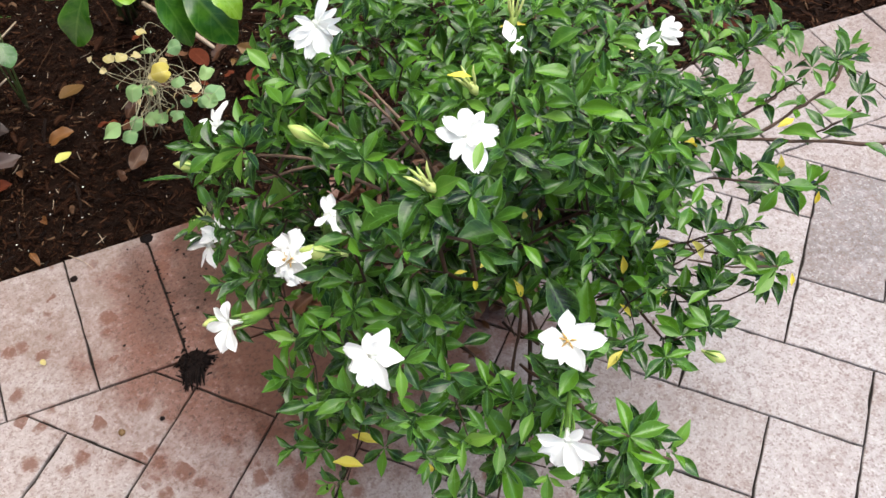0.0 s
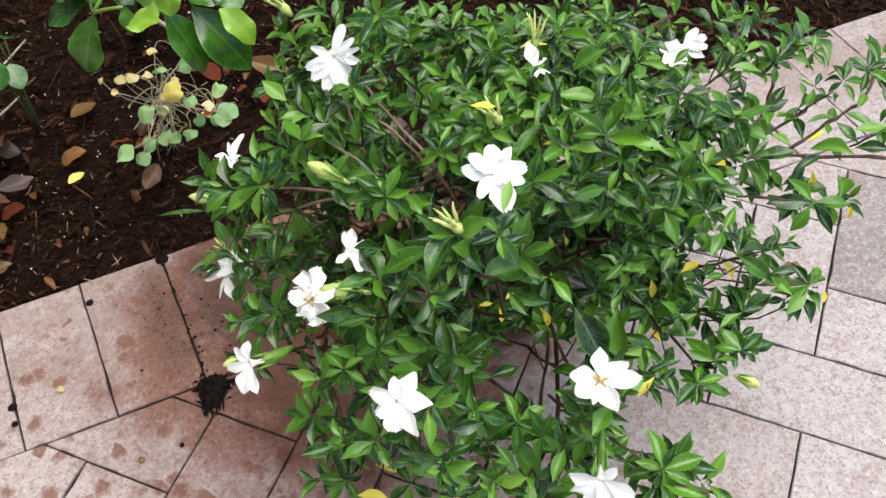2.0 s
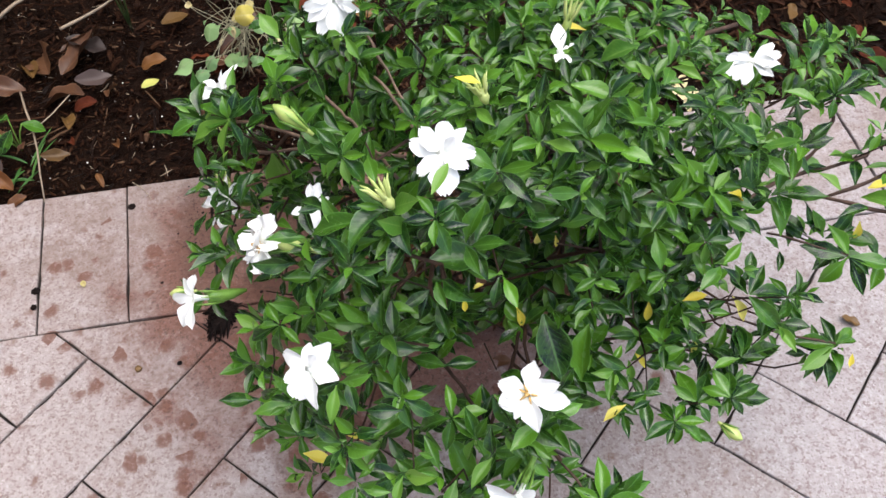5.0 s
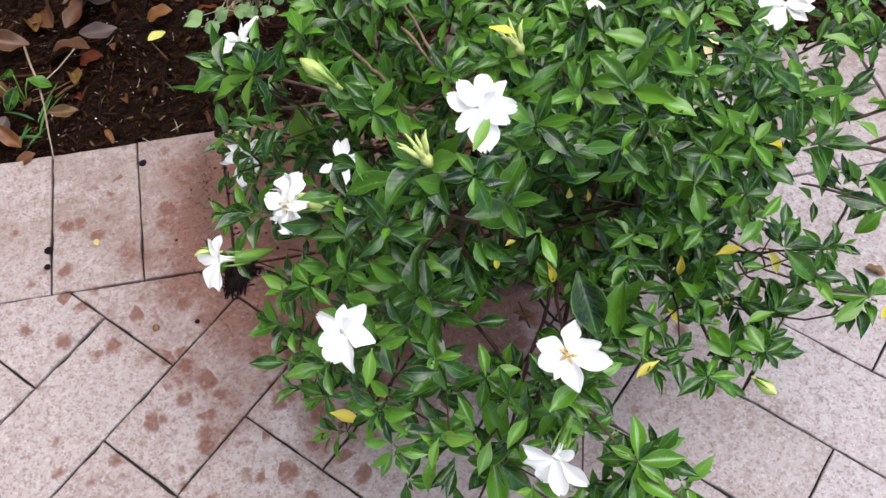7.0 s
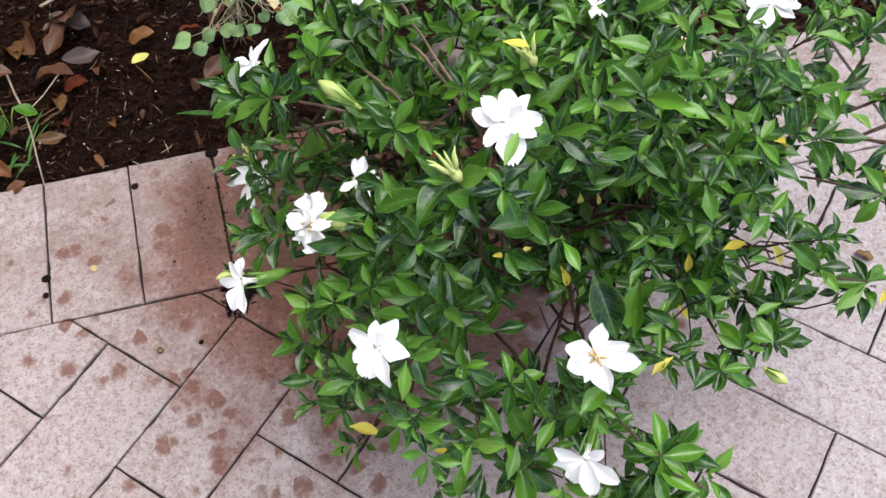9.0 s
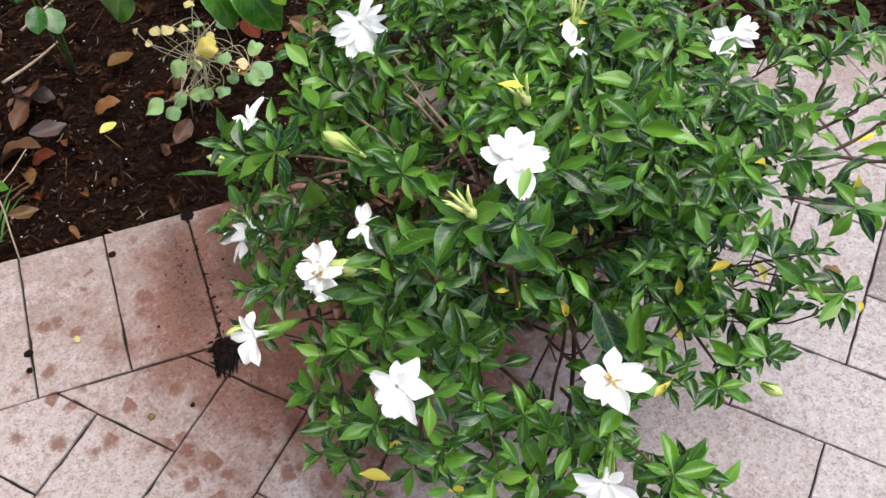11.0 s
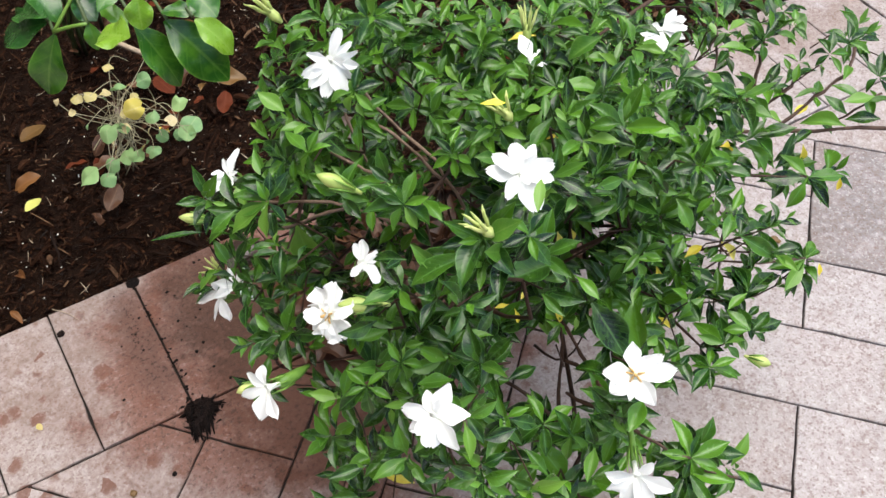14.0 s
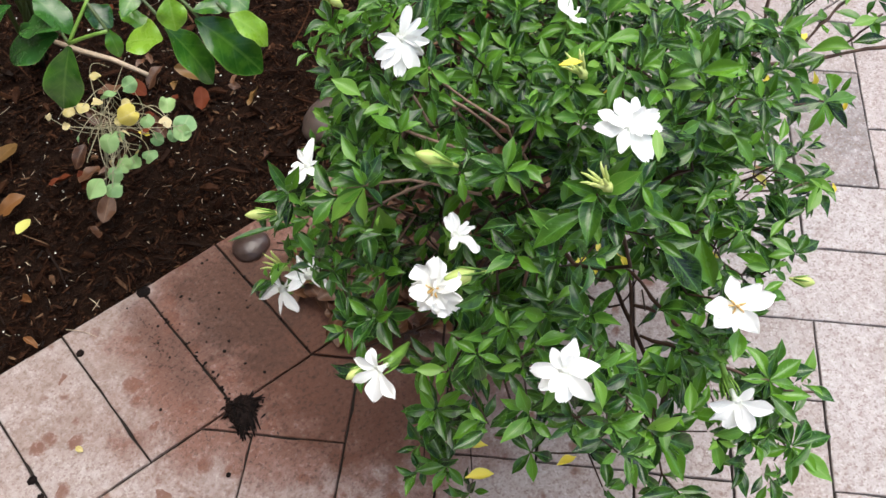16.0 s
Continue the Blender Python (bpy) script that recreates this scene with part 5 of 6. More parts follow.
flower(0.655, 0.120, 0.343, facing(0.15, 0.15, 0.9), 0.044, 9, 2, 74, 0.4, 0.32, 0.14, False, 0.03, seed=18, ends=(0.3, 0.55), label="spent white gardenia flower with narrow drooping petals",
       angles=((48, 1.05), (22, 1.05), (0, 1.0), (-28, 0.95), (-100, 0.95), (-128, 1.0), (-152, 1.05), (-175, 0.95)))
flower(0.281, -0.037, 0.427, facing(0.25, 0.45, 0.75), 0.029, 6, 0, 54, 0.45, 0.27, 0.34, False, 0.03, seed=19, ends=(0.25, 0.5), label="limp white gardenia flower among the leaves",
       angles=((115, 0.9), (78, 1.05), (35, 0.8), (5, 0.9), (-62, 1.5), (-115, 1.1)))
flower(0.202, 0.09, 0.287, facing(-0.2, 0.2, 0.95), 0.043, 9, 0, 80, 0.25, 0.26, 0.15, False, 0.03, seed=20, label="limp white gardenia flower low in the leaves",
       angles=((110, 0.7), (165, 1.1), (195, 0.9), (-62, 1.1), (-95, 0.9), (30, 0.8)))
flower(0.232, 0.057, 0.448, facing(-0.3, 0.3, 0.9), 0.029, 8, 2, 58, 0.3, 0.3, 0.2, False, 0.03, seed=21, label="narrow white gardenia flower at the edge of the bush",
       angles=((75, 1.25), (40, 0.9), (110, 0.8), (-130, 1.1), (-160, 0.9), (-100, 1.0), (10, 0.55), (-50, 0.7)))
flower(0.464, 0.05, 0.448, facing(0.1, 0.4, 0.6), 0.03, 5, 0, 60, 0.4, 0.3, 0.12, False, 0.03, seed=22, label="withering white gardenia flower half hidden by leaves",
       angles=((115, 1.4), (60, 0.7), (-100, 0.9), (-60, 0.9)))
flower(0.213, 0.056, 0.336, facing(-0.2, 0.2, 1.0), 0.037, 6, 0, 78, 0.25, 0.28, 0.16, False, 0.03, seed=23, label="limp white gardenia flower low in the leaves",
       angles=((120, 0.9), (175, 0.9), (-150, 1.0), (-30, 1.1), (20, 0.8), (70, 0.7)))


def calyx(x, y, z, facing, length=0.018, fingers=7):
    """What is left when a bloom has fallen: a ribbed green cup with long narrow sepals."""
    m = Matrix.Translation((x, y, z)) @ frame_of(facing)
    v, f = tube([m @ Vector((0, 0, -0.5 * length)), m @ Vector((0, 0, -0.2 * length)), m @ Vector((0, 0, 0.1 * length)), m @ Vector((0, 0, 0.25 * length))], [0.0012, 0.0034, 0.003, 0.0018], 8)
    cup = tagged(put(new("calyx", mesh_of("calyx", v, f, BUD)), Matrix(), bush), "yellow-green calyx with narrow sepals")
    for i in range(fingers):
        a = 2 * math.pi * i / fingers + ur.gauss(0, 0.2)
        o, k = Vector((math.cos(a), math.sin(a), 0)), ur.uniform(0.75, 1.15)
        pts = [m @ (o * 0.002 + Vector((0, 0, 0))), m @ (o * 0.0042 + Vector((0, 0, 0.35 * length * k))), m @ (o * 0.006 + Vector((0, 0, 0.75 * length * k))), m @ (o * 0.0085 + Vector((0, 0, length * k)))]
        v, f = tube(pts, [0.0009, 0.0011, 0.0009, 0.0002], 5)
        put(new("sepal", mesh_of("sepal", v, f, BUD)), Matrix(), cup)
    return cup


bud(0.283, -0.024, 0.489, facing(-0.75, 0.35, 0.3), 0.019, 0.0046)
bud(0.210, 0.094, 0.377, facing(-1.0, 0.1, 0.2), 0.017, 0.004)
bud(0.561, -0.154, 0.241, facing(0.8, -0.3, 0.2), 0.014, 0.0046)
bud(0.2725, -0.068, 0.427, facing(-1.0, 0.05, 0.2), 0.021, 0.0052)
calyx(0.209, 0.098, 0.304, facing(-0.5, 0.4, 0.4), 0.016)
calyx(0.325, -0.115, 0.521, facing(-0.5, 0.55, 0.5), 0.013)
calyx(0.296, 0.107, 0.522, facing(-0.5, 0.5, 0.4), 0.019)
calyx(0.393, -0.027, 0.497, facing(-0.4, 0.6, 0.5), 0.013)
bud(0.190, -0.050, 0.371, facing(-0.9, -0.35, 0.2), 0.012, 0.0036)
calyx(0.474, 0.073, 0.455, facing(0.1, 0.8, 0.3), 0.019)


# ---- the broad-leaved plant behind the bed ----
plant = tagged(new("broadleaf_plant"), "leafy young shrub with broad glossy light green leaves", "plant")
put(plant, Matrix.Translation((0.22, 0.82, 0.0)))
BROAD_SHAPES = [blade(1.0, w, 0.52, 0.78, 0.2, c, 0.2, 8, 14, n, tw) for n, (w, c, tw) in enumerate(((0.45, 0.4, 0.15), (0.54, 0.4, -0.3), (0.6, 0.7, 0.35), (0.85, 0.3, -0.25)))]
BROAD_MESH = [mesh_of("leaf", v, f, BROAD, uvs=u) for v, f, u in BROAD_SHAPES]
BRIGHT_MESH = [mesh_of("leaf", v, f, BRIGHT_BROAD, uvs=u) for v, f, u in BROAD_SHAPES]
DARK_MESH = [mesh_of("leaf", v, f, DARK_BROAD, uvs=u) for v, f, u in BROAD_SHAPES]


def stem(points, r0, r1, material, parent, name="stem"):
    rad = [r0 + (r1 - r0) * i / (len(points) - 1) for i in range(len(points))]
    v, f = tube(points, rad, 6)
    return part(name, v, f, material, parent)


def broad(a, b, n, tone):
    """A leaf that reaches from a to b."""
    a, b = Vector(a), Vector(b)
    y = (b - a).normalized()
    x = y.cross(Vector((0, -0.25, 1))).normalized()
    z = x.cross(y)
    turn = Matrix((x, y, z)).transposed().to_4x4() @ Matrix.Rotation(radians(pr.gauss(0, 10)), 4, "Y")
    put(new("leaf", (DARK_MESH, BROAD_MESH, BRIGHT_MESH)[tone][n]), Matrix.Translation(a) @ turn @ Matrix.Scale((b - a).length * 1.04, 4), plant)


pr = random.Random(9)
FORKS = [Vector(p) for p in ((0.171, 0.327, 0.400), (0.228, 0.243, 0.445), (0.249, 0.230, 0.450), (0.170, 0.338, 0.405), (0.197, 0.296, 0.420), (0.203, 0.332, 0.430), (0.228, 0.287, 0.440), (0.266, 0.216, 0.455))]
for top in FORKS:
    stem(bow((0.22 + pr.uniform(-0.03, 0.03), 0.82 + pr.uniform(-0.03, 0.03), -0.01), top, 0.17, 0.012, 9, pr), 0.0032, 0.0014, PLANT_STEM, plant)
stem(bow(FORKS[0], FORKS[4], 0.0, 0.002, 4, pr), 0.0019, 0.0016, GREEN_STEM, plant)
stem(bow(FORKS[0], FORKS[5], 0.0, 0.002, 4, pr), 0.0017, 0.0014, GREEN_STEM, plant)
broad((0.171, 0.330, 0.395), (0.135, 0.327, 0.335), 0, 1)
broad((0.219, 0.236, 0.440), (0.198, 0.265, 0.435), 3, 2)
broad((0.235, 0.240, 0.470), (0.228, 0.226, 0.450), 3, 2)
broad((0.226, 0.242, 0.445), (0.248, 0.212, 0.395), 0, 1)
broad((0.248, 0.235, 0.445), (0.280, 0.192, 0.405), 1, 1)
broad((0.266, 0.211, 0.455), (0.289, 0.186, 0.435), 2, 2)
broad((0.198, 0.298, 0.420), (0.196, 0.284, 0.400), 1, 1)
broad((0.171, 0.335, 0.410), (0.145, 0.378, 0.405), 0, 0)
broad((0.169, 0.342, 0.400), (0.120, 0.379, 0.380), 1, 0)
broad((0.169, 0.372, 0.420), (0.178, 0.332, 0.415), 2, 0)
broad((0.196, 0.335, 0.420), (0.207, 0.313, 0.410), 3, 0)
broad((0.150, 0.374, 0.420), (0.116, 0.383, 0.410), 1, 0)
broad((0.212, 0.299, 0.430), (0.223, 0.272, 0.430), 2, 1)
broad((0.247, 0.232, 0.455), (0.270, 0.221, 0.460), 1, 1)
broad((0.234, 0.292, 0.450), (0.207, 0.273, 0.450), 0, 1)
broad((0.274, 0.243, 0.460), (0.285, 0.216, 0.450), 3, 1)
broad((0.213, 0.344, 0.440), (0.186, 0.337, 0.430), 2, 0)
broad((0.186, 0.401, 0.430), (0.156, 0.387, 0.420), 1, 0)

# ---- the small round-leaved weed ----
weed = tagged(new("round_leaved_weed"), "straggly weed with small round pale green and yellowed leaves", "weed")
put(weed, Matrix.Translation((0.192, 0.555, 0.0)))


def disc_leaf(radius, cup, seed):
    verts, uvs, faces = [(0, 0, 0)], [(0.5, 0.0)], []
    n = 20
    for ring in (0.5, 1.0):
        for i in range(n):
            a = 2 * math.pi * i / n
            rr = radius * ring * (1 + 0.035 * math.cos(5 * a + seed) + 0.03 * math.cos(2 * a + 2 * seed)) * (0.72 if i == 0 else 1.0)
            verts.append((rr * math.sin(a), -rr * math.cos(a), cup * radius * ring * ring + 0.16 * radius * ring * math.cos(3 * a + seed) + 0.2 * radius * ring * math.cos(2 * a + seed)))
            uvs.append((0.5 + 0.5 * ring * math.sin(a), 0.5 * ring))
    for i in range(n):
        j = (i + 1) % n
        faces.append((0, 1 + i, 1 + j))
        faces.append((1 + i, 1 + n + i, 1 + n + j, 1 + j))
    return verts, faces, uvs


wr = random.Random(14)
WEED_BASE = Vector((0.192, 0.555, 0.0))
WEED_CROWN = Vector((0.208, 0.513, 0.125))
for _ in range(7):
    stem(bow(WEED_BASE + Vector((wr.gauss(0, 0.012), wr.gauss(0, 0.012), -0.004)), WEED_CROWN + Vector((wr.gauss(0, 0.012), wr.gauss(0, 0.012), wr.gauss(0, 0.01))), 0.0, 0.012, 9, wr), 0.0009, 0.0007, WEED_STEM, weed)
ROUND_LEAVES = ((0.180, 0.415, 0.198, 0.0118, 0), (0.216, 0.445, 0.187, 0.0118, 2), (0.231, 0.442, 0.171, 0.0078, 0), (0.269, 0.443, 0.136, 0.0129, 0), (0.262, 0.437, 0.133, 0.0101, 0), (0.143, 0.393, 0.169, 0.0134, 0), (0.161, 0.396, 0.154, 0.0101, 0), (0.210, 0.494, 0.210, 0.0064, 1), (0.241, 0.501, 0.173, 0.0095, 0), (0.270, 0.486, 0.133, 0.0106, 0), (0.202, 0.449, 0.114, 0.0106, 0), (0.190, 0.447, 0.123, 0.0090, 0), (0.180, 0.467, 0.206, 0.0072, 1))
MORE_ROUND_LEAVES = ((0.146, 0.477, 0.206, 0.0047, 1), (0.249, 0.441, 0.155, 0.0072, 1), (0.166, 0.473, 0.204, 0.0064, 1), (0.196, 0.470, 0.199, 0.0064, 1), (0.211, 0.475, 0.194, 0.0090, 0), (0.223, 0.465, 0.184, 0.0055, 1), (0.200, 0.461, 0.154, 0.0078, 0), (0.235, 0.447, 0.133, 0.0078, 0), (0.220, 0.442, 0.123, 0.0090, 0), (0.171, 0.411, 0.154, 0.0090, 0), (0.156, 0.465, 0.194, 0.0043, 1), (0.206, 0.456, 0.174, 0.0051, 1), (0.255, 0.449, 0.123, 0.0073, 0))
for x, y, z, rad, tone in ROUND_LEAVES + MORE_ROUND_LEAVES:
    p = Vector((x, y, z))
    stem(bow(WEED_CROWN + Vector((wr.gauss(0, 0.011), wr.gauss(0, 0.011), wr.gauss(0, 0.012))), p, wr.uniform(-0.012, 0.018), 0.02, 9, wr), 0.0005, 0.0004, WEED_STEM, weed)
    v, f, u = disc_leaf(rad, wr.uniform(-0.9, 0.7) if tone == 1 else wr.uniform(-0.5, 0.3), wr.randrange(99))
    part("leaf", v, f, (PALE, WILTED, PALE_GOLD)[tone], weed, Matrix.Translation(p) @ frame_of((wr.gauss(-0.2, 0.35), wr.gauss(-0.4, 0.35), 1.0), wr.uniform(0, 6.28)), "yellowed leaf" if tone else "", uvs=u)
for _ in range(16):
    e = WEED_CROWN + Vector((wr.uniform(-0.05, 0.06), wr.uniform(-0.05, 0.05), wr.uniform(-0.05, 0.07)))
    stem(bow(WEED_CROWN + Vector((wr.gauss(0, 0.012), wr.gauss(0, 0.012), wr.gauss(0, 0.01))), e, wr.uniform(-0.015, 0.02), 0.016, 9, wr), 0.0006, 0.0003, WEED_STEM, weed)

for _ in range(14):
    L = wr.uniform(0.006, 0.013)
    v, f, u = blade(L, L * wr.uniform(0.25, 0.6), 0.5, 0.8, 0.8, wr.uniform(0.4, 1.4), 0.3, 4, 6, wr.randrange(99), wr.uniform(-1, 1))
    q = Vector((wr.gauss(0.2, 0.025), wr.gauss(0.452, 0.02), wr.uniform(0.11, 0.19)))
    stem(bow(WEED_CROWN + Vector((wr.gauss(0, 0.01), wr.gauss(0, 0.01), 0)), q, 0.0, 0.014, 7, wr), 0.0006, 0.0004, WEED_STEM, weed)
    part("leaf", v, f, wr.choice((WILTED, PALE, WILTED)), weed, Matrix.Translation(q) @ Euler((wr.uniform(-1.2, 0.6), wr.uniform(-0.6, 0.6), wr.uniform(0, 6.28))).to_matrix().to_4x4(), "shrivelled leaf", uvs=u)

# ---- a seedling and grass at the edge of the bed ----
seedling = tagged(new("seedling"), "small seedling with dark green oval leaves in the mulch", "weed")
put(seedling, Matrix.Translation((-0.09, 0.47, 0.0)))
SEED_SHAPE = blade(1.0, 0.62, 0.5, 0.8, 0.1, 0.35, 0.05, 4, 6, 4)
SEED_MESH = mesh_of("leaf", SEED_SHAPE[0], SEED_SHAPE[1], LEAF, uvs=SEED_SHAPE[2])
for x, y, z, h, L in ((-0.095, 0.455, 0.045, 150, 0.034), (-0.085, 0.47, 0.04, 260, 0.03), (-0.1, 0.475, 0.045, 60, 0.03), (-0.115, 0.46, 0.045, 110, 0.034)):
    stem(bow((-0.1, 0.468, -0.005), (x, y, z), 0.005, 0.003, 3, wr), 0.0011, 0.0008, GREEN_STEM, seedling)
    put(new("leaf", SEED_MESH), Matrix.Translation((x, y, z)) @ Euler((radians(-15), 0, radians(h))).to_matrix().to_4x4() @ Matrix.Scale(L, 4), seedling)
sapling = tagged(new("sapling"), "small sapling with round dark green leaves in the mulch", "plant")
put(sapling, Matrix.Translation((0.035, 0.67, 0.0)))
ROUND_SHAPE = blade(1.0, 0.78, 0.5, 0.6, 0.12, 0.3, 0.08, 6, 8, 5)
ROUND_MESH = mesh_of("leaf", ROUND_SHAPE[0], ROUND_SHAPE[1], DARK_BROAD, uvs=ROUND_SHAPE[2])
for x, y, z, h, L in ((0.041, 0.645, 0.135, 190, 0.036), (0.043, 0.69, 0.14, 330, 0.03), (0.031, 0.66, 0.17, 120, 0.034), (0.03, 0.64, 0.145, 165, 0.036), (0.024, 0.665, 0.16, 80, 0.034), (0.035, 0.68, 0.175, 20, 0.032)):
    stem(bow((0.035, 0.67, -0.005), (x, y, z), 0.0, 0.004, 4, wr), 0.0014, 0.0008, PLANT_STEM, sapling)
    put(new("leaf", ROUND_MESH), Matrix.Translation((x, y, z)) @ Euler((radians(-25), 0, radians(h))).to_matrix().to_4x4() @ Matrix.Scale(L, 4), sapling)
grass = tagged(new("grass_tuft"), "small tuft of green grass blades beside the paving", "grass")
put(grass, Matrix.Translation((-0.085, 0.42, 0.0)))
for i in range(9):
    v, f, u = blade(wr.uniform(0.035, 0.075), 0.0035, 0.35, 0.6, 0.3, wr.uniform(0.2, 0.8), 0.0, 2, 7, i)
    part("blade", v, f, GRASS, grass, Matrix.Translation((-0.085 + wr.uniform(-0.012, 0.012), 0.42 + wr.uniform(-0.015, 0.02), 0.0)) @ Euler((radians(wr.uniform(10, 60)), 0, wr.uniform(0, 6.28))).to_matrix().to_4x4(), uvs=u)

# ---- fallen leaves and litter ----
PALE_YELLOW = leaf_material("pale_yellow_leaf", (0.5, 0.52, 0.1), (0.56, 0.56, 0.12), (0.6, 0.58, 0.16), (0.62, 0.6, 0.25), 0.4, 0.2)
DEAD = [blade(1.0, w, 0.52, 0.6, fo, cu, 0.26, 6, 10, 40 + n, tw) for n, (w, fo, cu, tw) in enumerate(((0.5, 0.5, 0.5, 0.7), (0.66, 0.35, -0.4, -0.5), (0.42, 0.8, 0.8, 0.4), (0.55, 0.6, -0.6, 0.8)))]
DEAD.append(blade(1.0, 0.6, 0.5, 0.62, 0.2, 0.2, 0.06, 6, 10, 9, 0.1))


def litter(x, y, length, heading, material, label, n=0, z=None, tilt=0.0, roll=0.0):
    me = mesh_of("fallen_leaf", DEAD[n][0] - np.array((0, 0.5, 0)), DEAD[n][1], material, uvs=DEAD[n][2])
    ob = tagged(new("fallen_leaf", me), label, "leaf", "leaf litter")
    h = (bed_height(x, y) + 0.024 if y > EDGE else 0.002) if z is None else z
    return put(ob, Matrix.Translation((x, y, h)) @ Euler((radians(tilt), radians(roll), radians(heading))).to_matrix().to_4x4() @ Matrix.Scale(length, 4))


litter(0.067, 0.537, 0.027, -55, PALE_YELLOW, "yellow fallen leaf on dark mulch", 4)
litter(0.280, 0.655, 0.042, 20, RUST, "rounded dark rust-red fallen leaf behind the weed", 4, tilt=15)
litter(0.099, 0.664, 0.042, -60, OLIVE, "olive-brown fallen leaf with dark spots on mulch", 4)
litter(0.132, 0.575, 0.03, -120, RUST, "small rust-brown fallen leaf lying in mulch", 3)
litter(0.167, 0.560, 0.034, 120, DRY, "dull red-brown fallen leaf lying in mulch", 1)
litter(0.252, 0.575, 0.014, 40, YELLOW, "tiny yellow fallen leaf on mulch", 1)
litter(-0.056, 0.549, 0.075, 70, DRY, "large brown curled leaf in the mulch", 2, roll=20)
litter(-0.081, 0.617, 0.085, 20, DRY, "large brown curled leaf in the mulch", 0, roll=-20)
litter(-0.026, 0.596, 0.07, -40, DRY, "brown curled leaf in the mulch", 3)
litter(-0.034, 0.459, 0.024, 30, RUST, "small orange-brown leaf in the mulch", 2)
litter(-0.046, 0.429, 0.03, 100, OLIVE, "tan leaf fragment in the mulch", 3)
litter(0.005, 0.387, 0.02, 200, TAWNY, "small tan leaf at the brick edging", 2)
litter(0.024, 0.444, 0.026, 20, TAWNY, "orange-brown crumpled leaf in the mulch", 2)
litter(-0.096, 0.604, 0.06, 15, OLIVE, "olive-brown curled leaf in the mulch", 2, roll=25)
litter(-0.121, 0.560, 0.05, 80, DRY, "dark red-brown leaf in the mulch", 3)
litter(-0.041, 0.505, 0.048, 5, OLIVE, "narrow tan curled leaf in the mulch", 2, roll=30)
litter(-0.015, 0.614, 0.05, 70, GREY_DEAD, "dull grey-brown fallen leaf on the mulch", 1)
litter(-0.004, 0.556, 0.042, 110, GREY_DEAD, "dull grey-brown fallen leaf on the mulch", 3)
litter(-0.022, 0.525, 0.036, 85, RUST, "dark red fallen leaf on the mulch", 0)
litter(-0.108, 0.398, 0.034, 40, TAWNY, "orange-brown crumpled leaf beside the edging", 3)
litter(-0.099, 0.378, 0.03, 110, TAWNY, "orange-brown crumpled leaf beside the edging", 0)
litter(-0.125, 0.415, 0.034, -30, GREY_DEAD, "dull grey-brown fallen leaf on the mulch", 1)
litter(0.068, 0.580, 0.040, 85, TAWNY, "orange-brown folded leaf on the mulch", 0)
litter(0.360, 0.617, 0.05, 60, OLIVE, "tan fallen leaf under the shrub", 3)
litter(0.338, 0.575, 0.032, -30, RUST, "orange-brown fallen leaf under the shrub", 1)
litter(-0.010, 0.240, 0.011, 20, WILTED, "tiny pale yellow leaf on the bricks", 4)
litter(0.267, 0.342, 0.018, 100, YELLOW, "small yellow leaf on the bricks", 0)
litter(0.44, 0.06, 0.026, 70, DRY, "dry brown leaf on the bricks under the bush", 0)
litter(0.47, 0.09, 0.022, 20, DRY, "dry brown leaf on the bricks under the bush", 2)
litter(0.455, 0.12, 0.026, 130, DRY, "dry brown leaf on the bricks under the bush", 3)
litter(0.83, 0.04, 0.02, 60, OLIVE, "tan leaf fragment on the bricks", 1)
lr = random.Random(31)
for _ in range(46):
    x, y = lr.uniform(-0.2, 0.4), lr.uniform(0.43, 0.98)
    litter(x, y, lr.uniform(0.014, 0.04), lr.uniform(0, 360), lr.choice((DRY, DRY, DRY, OLIVE, RUST)), "dead brown leaf lying in the mulch", lr.randrange(4), tilt=lr.gauss(0, 12), roll=lr.gauss(0, 14))
for _ in range(26):
    x, y = lr.uniform(0.6, 1.25), lr.uniform(0.4, 0.6)
    litter(x, y, lr.uniform(0.014, 0.035), lr.uniform(0, 360), lr.choice((DRY, RUST, OLIVE)), "dead brown leaf lying in the mulch", lr.randrange(4), tilt=lr.gauss(0, 12), roll=lr.gauss(0, 14))


# dead leaves massed under the bush to darken its shaded hollows
parts, fill_rng = [], random.Random(8)
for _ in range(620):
    a, q = fill_rng.uniform(0, 6.28), fill_rng.random() ** 0.6
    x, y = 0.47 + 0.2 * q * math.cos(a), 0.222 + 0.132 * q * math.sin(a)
    k = fill_rng.randrange(4)
    m = Matrix.Translation((x, y, fill_rng.uniform(0.006, 0.03))) @ Euler((fill_rng.gauss(0, 0.3), fill_rng.gauss(0, 0.3), fill_rng.uniform(0, 6.28))).to_matrix().to_4x4() @ Matrix.Scale(fill_rng.uniform(0.018, 0.042), 4)
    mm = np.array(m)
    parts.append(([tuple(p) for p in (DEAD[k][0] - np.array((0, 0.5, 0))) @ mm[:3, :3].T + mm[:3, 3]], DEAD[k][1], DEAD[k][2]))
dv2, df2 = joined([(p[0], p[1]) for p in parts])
tagged(new("leaf_litter", mesh_of("leaf_litter", dv2, df2, DRY, uvs=[u for p in parts for u in p[2]])), "dark brown dead leaves filling in for shade under the bush", "leaf litter", kind="stuff")


def stick(a, b, r0, label, wob=0.01):
    pts = bow(a, b, 0.0, wob, 7, lr)
    v, f = tube(pts, [r0 * (1 - 0.5 * i / (len(pts) - 1)) for i in range(len(pts))], 6)
    return tagged(new("stick", mesh_of("stick", v, f, STICK)), label, "stick")


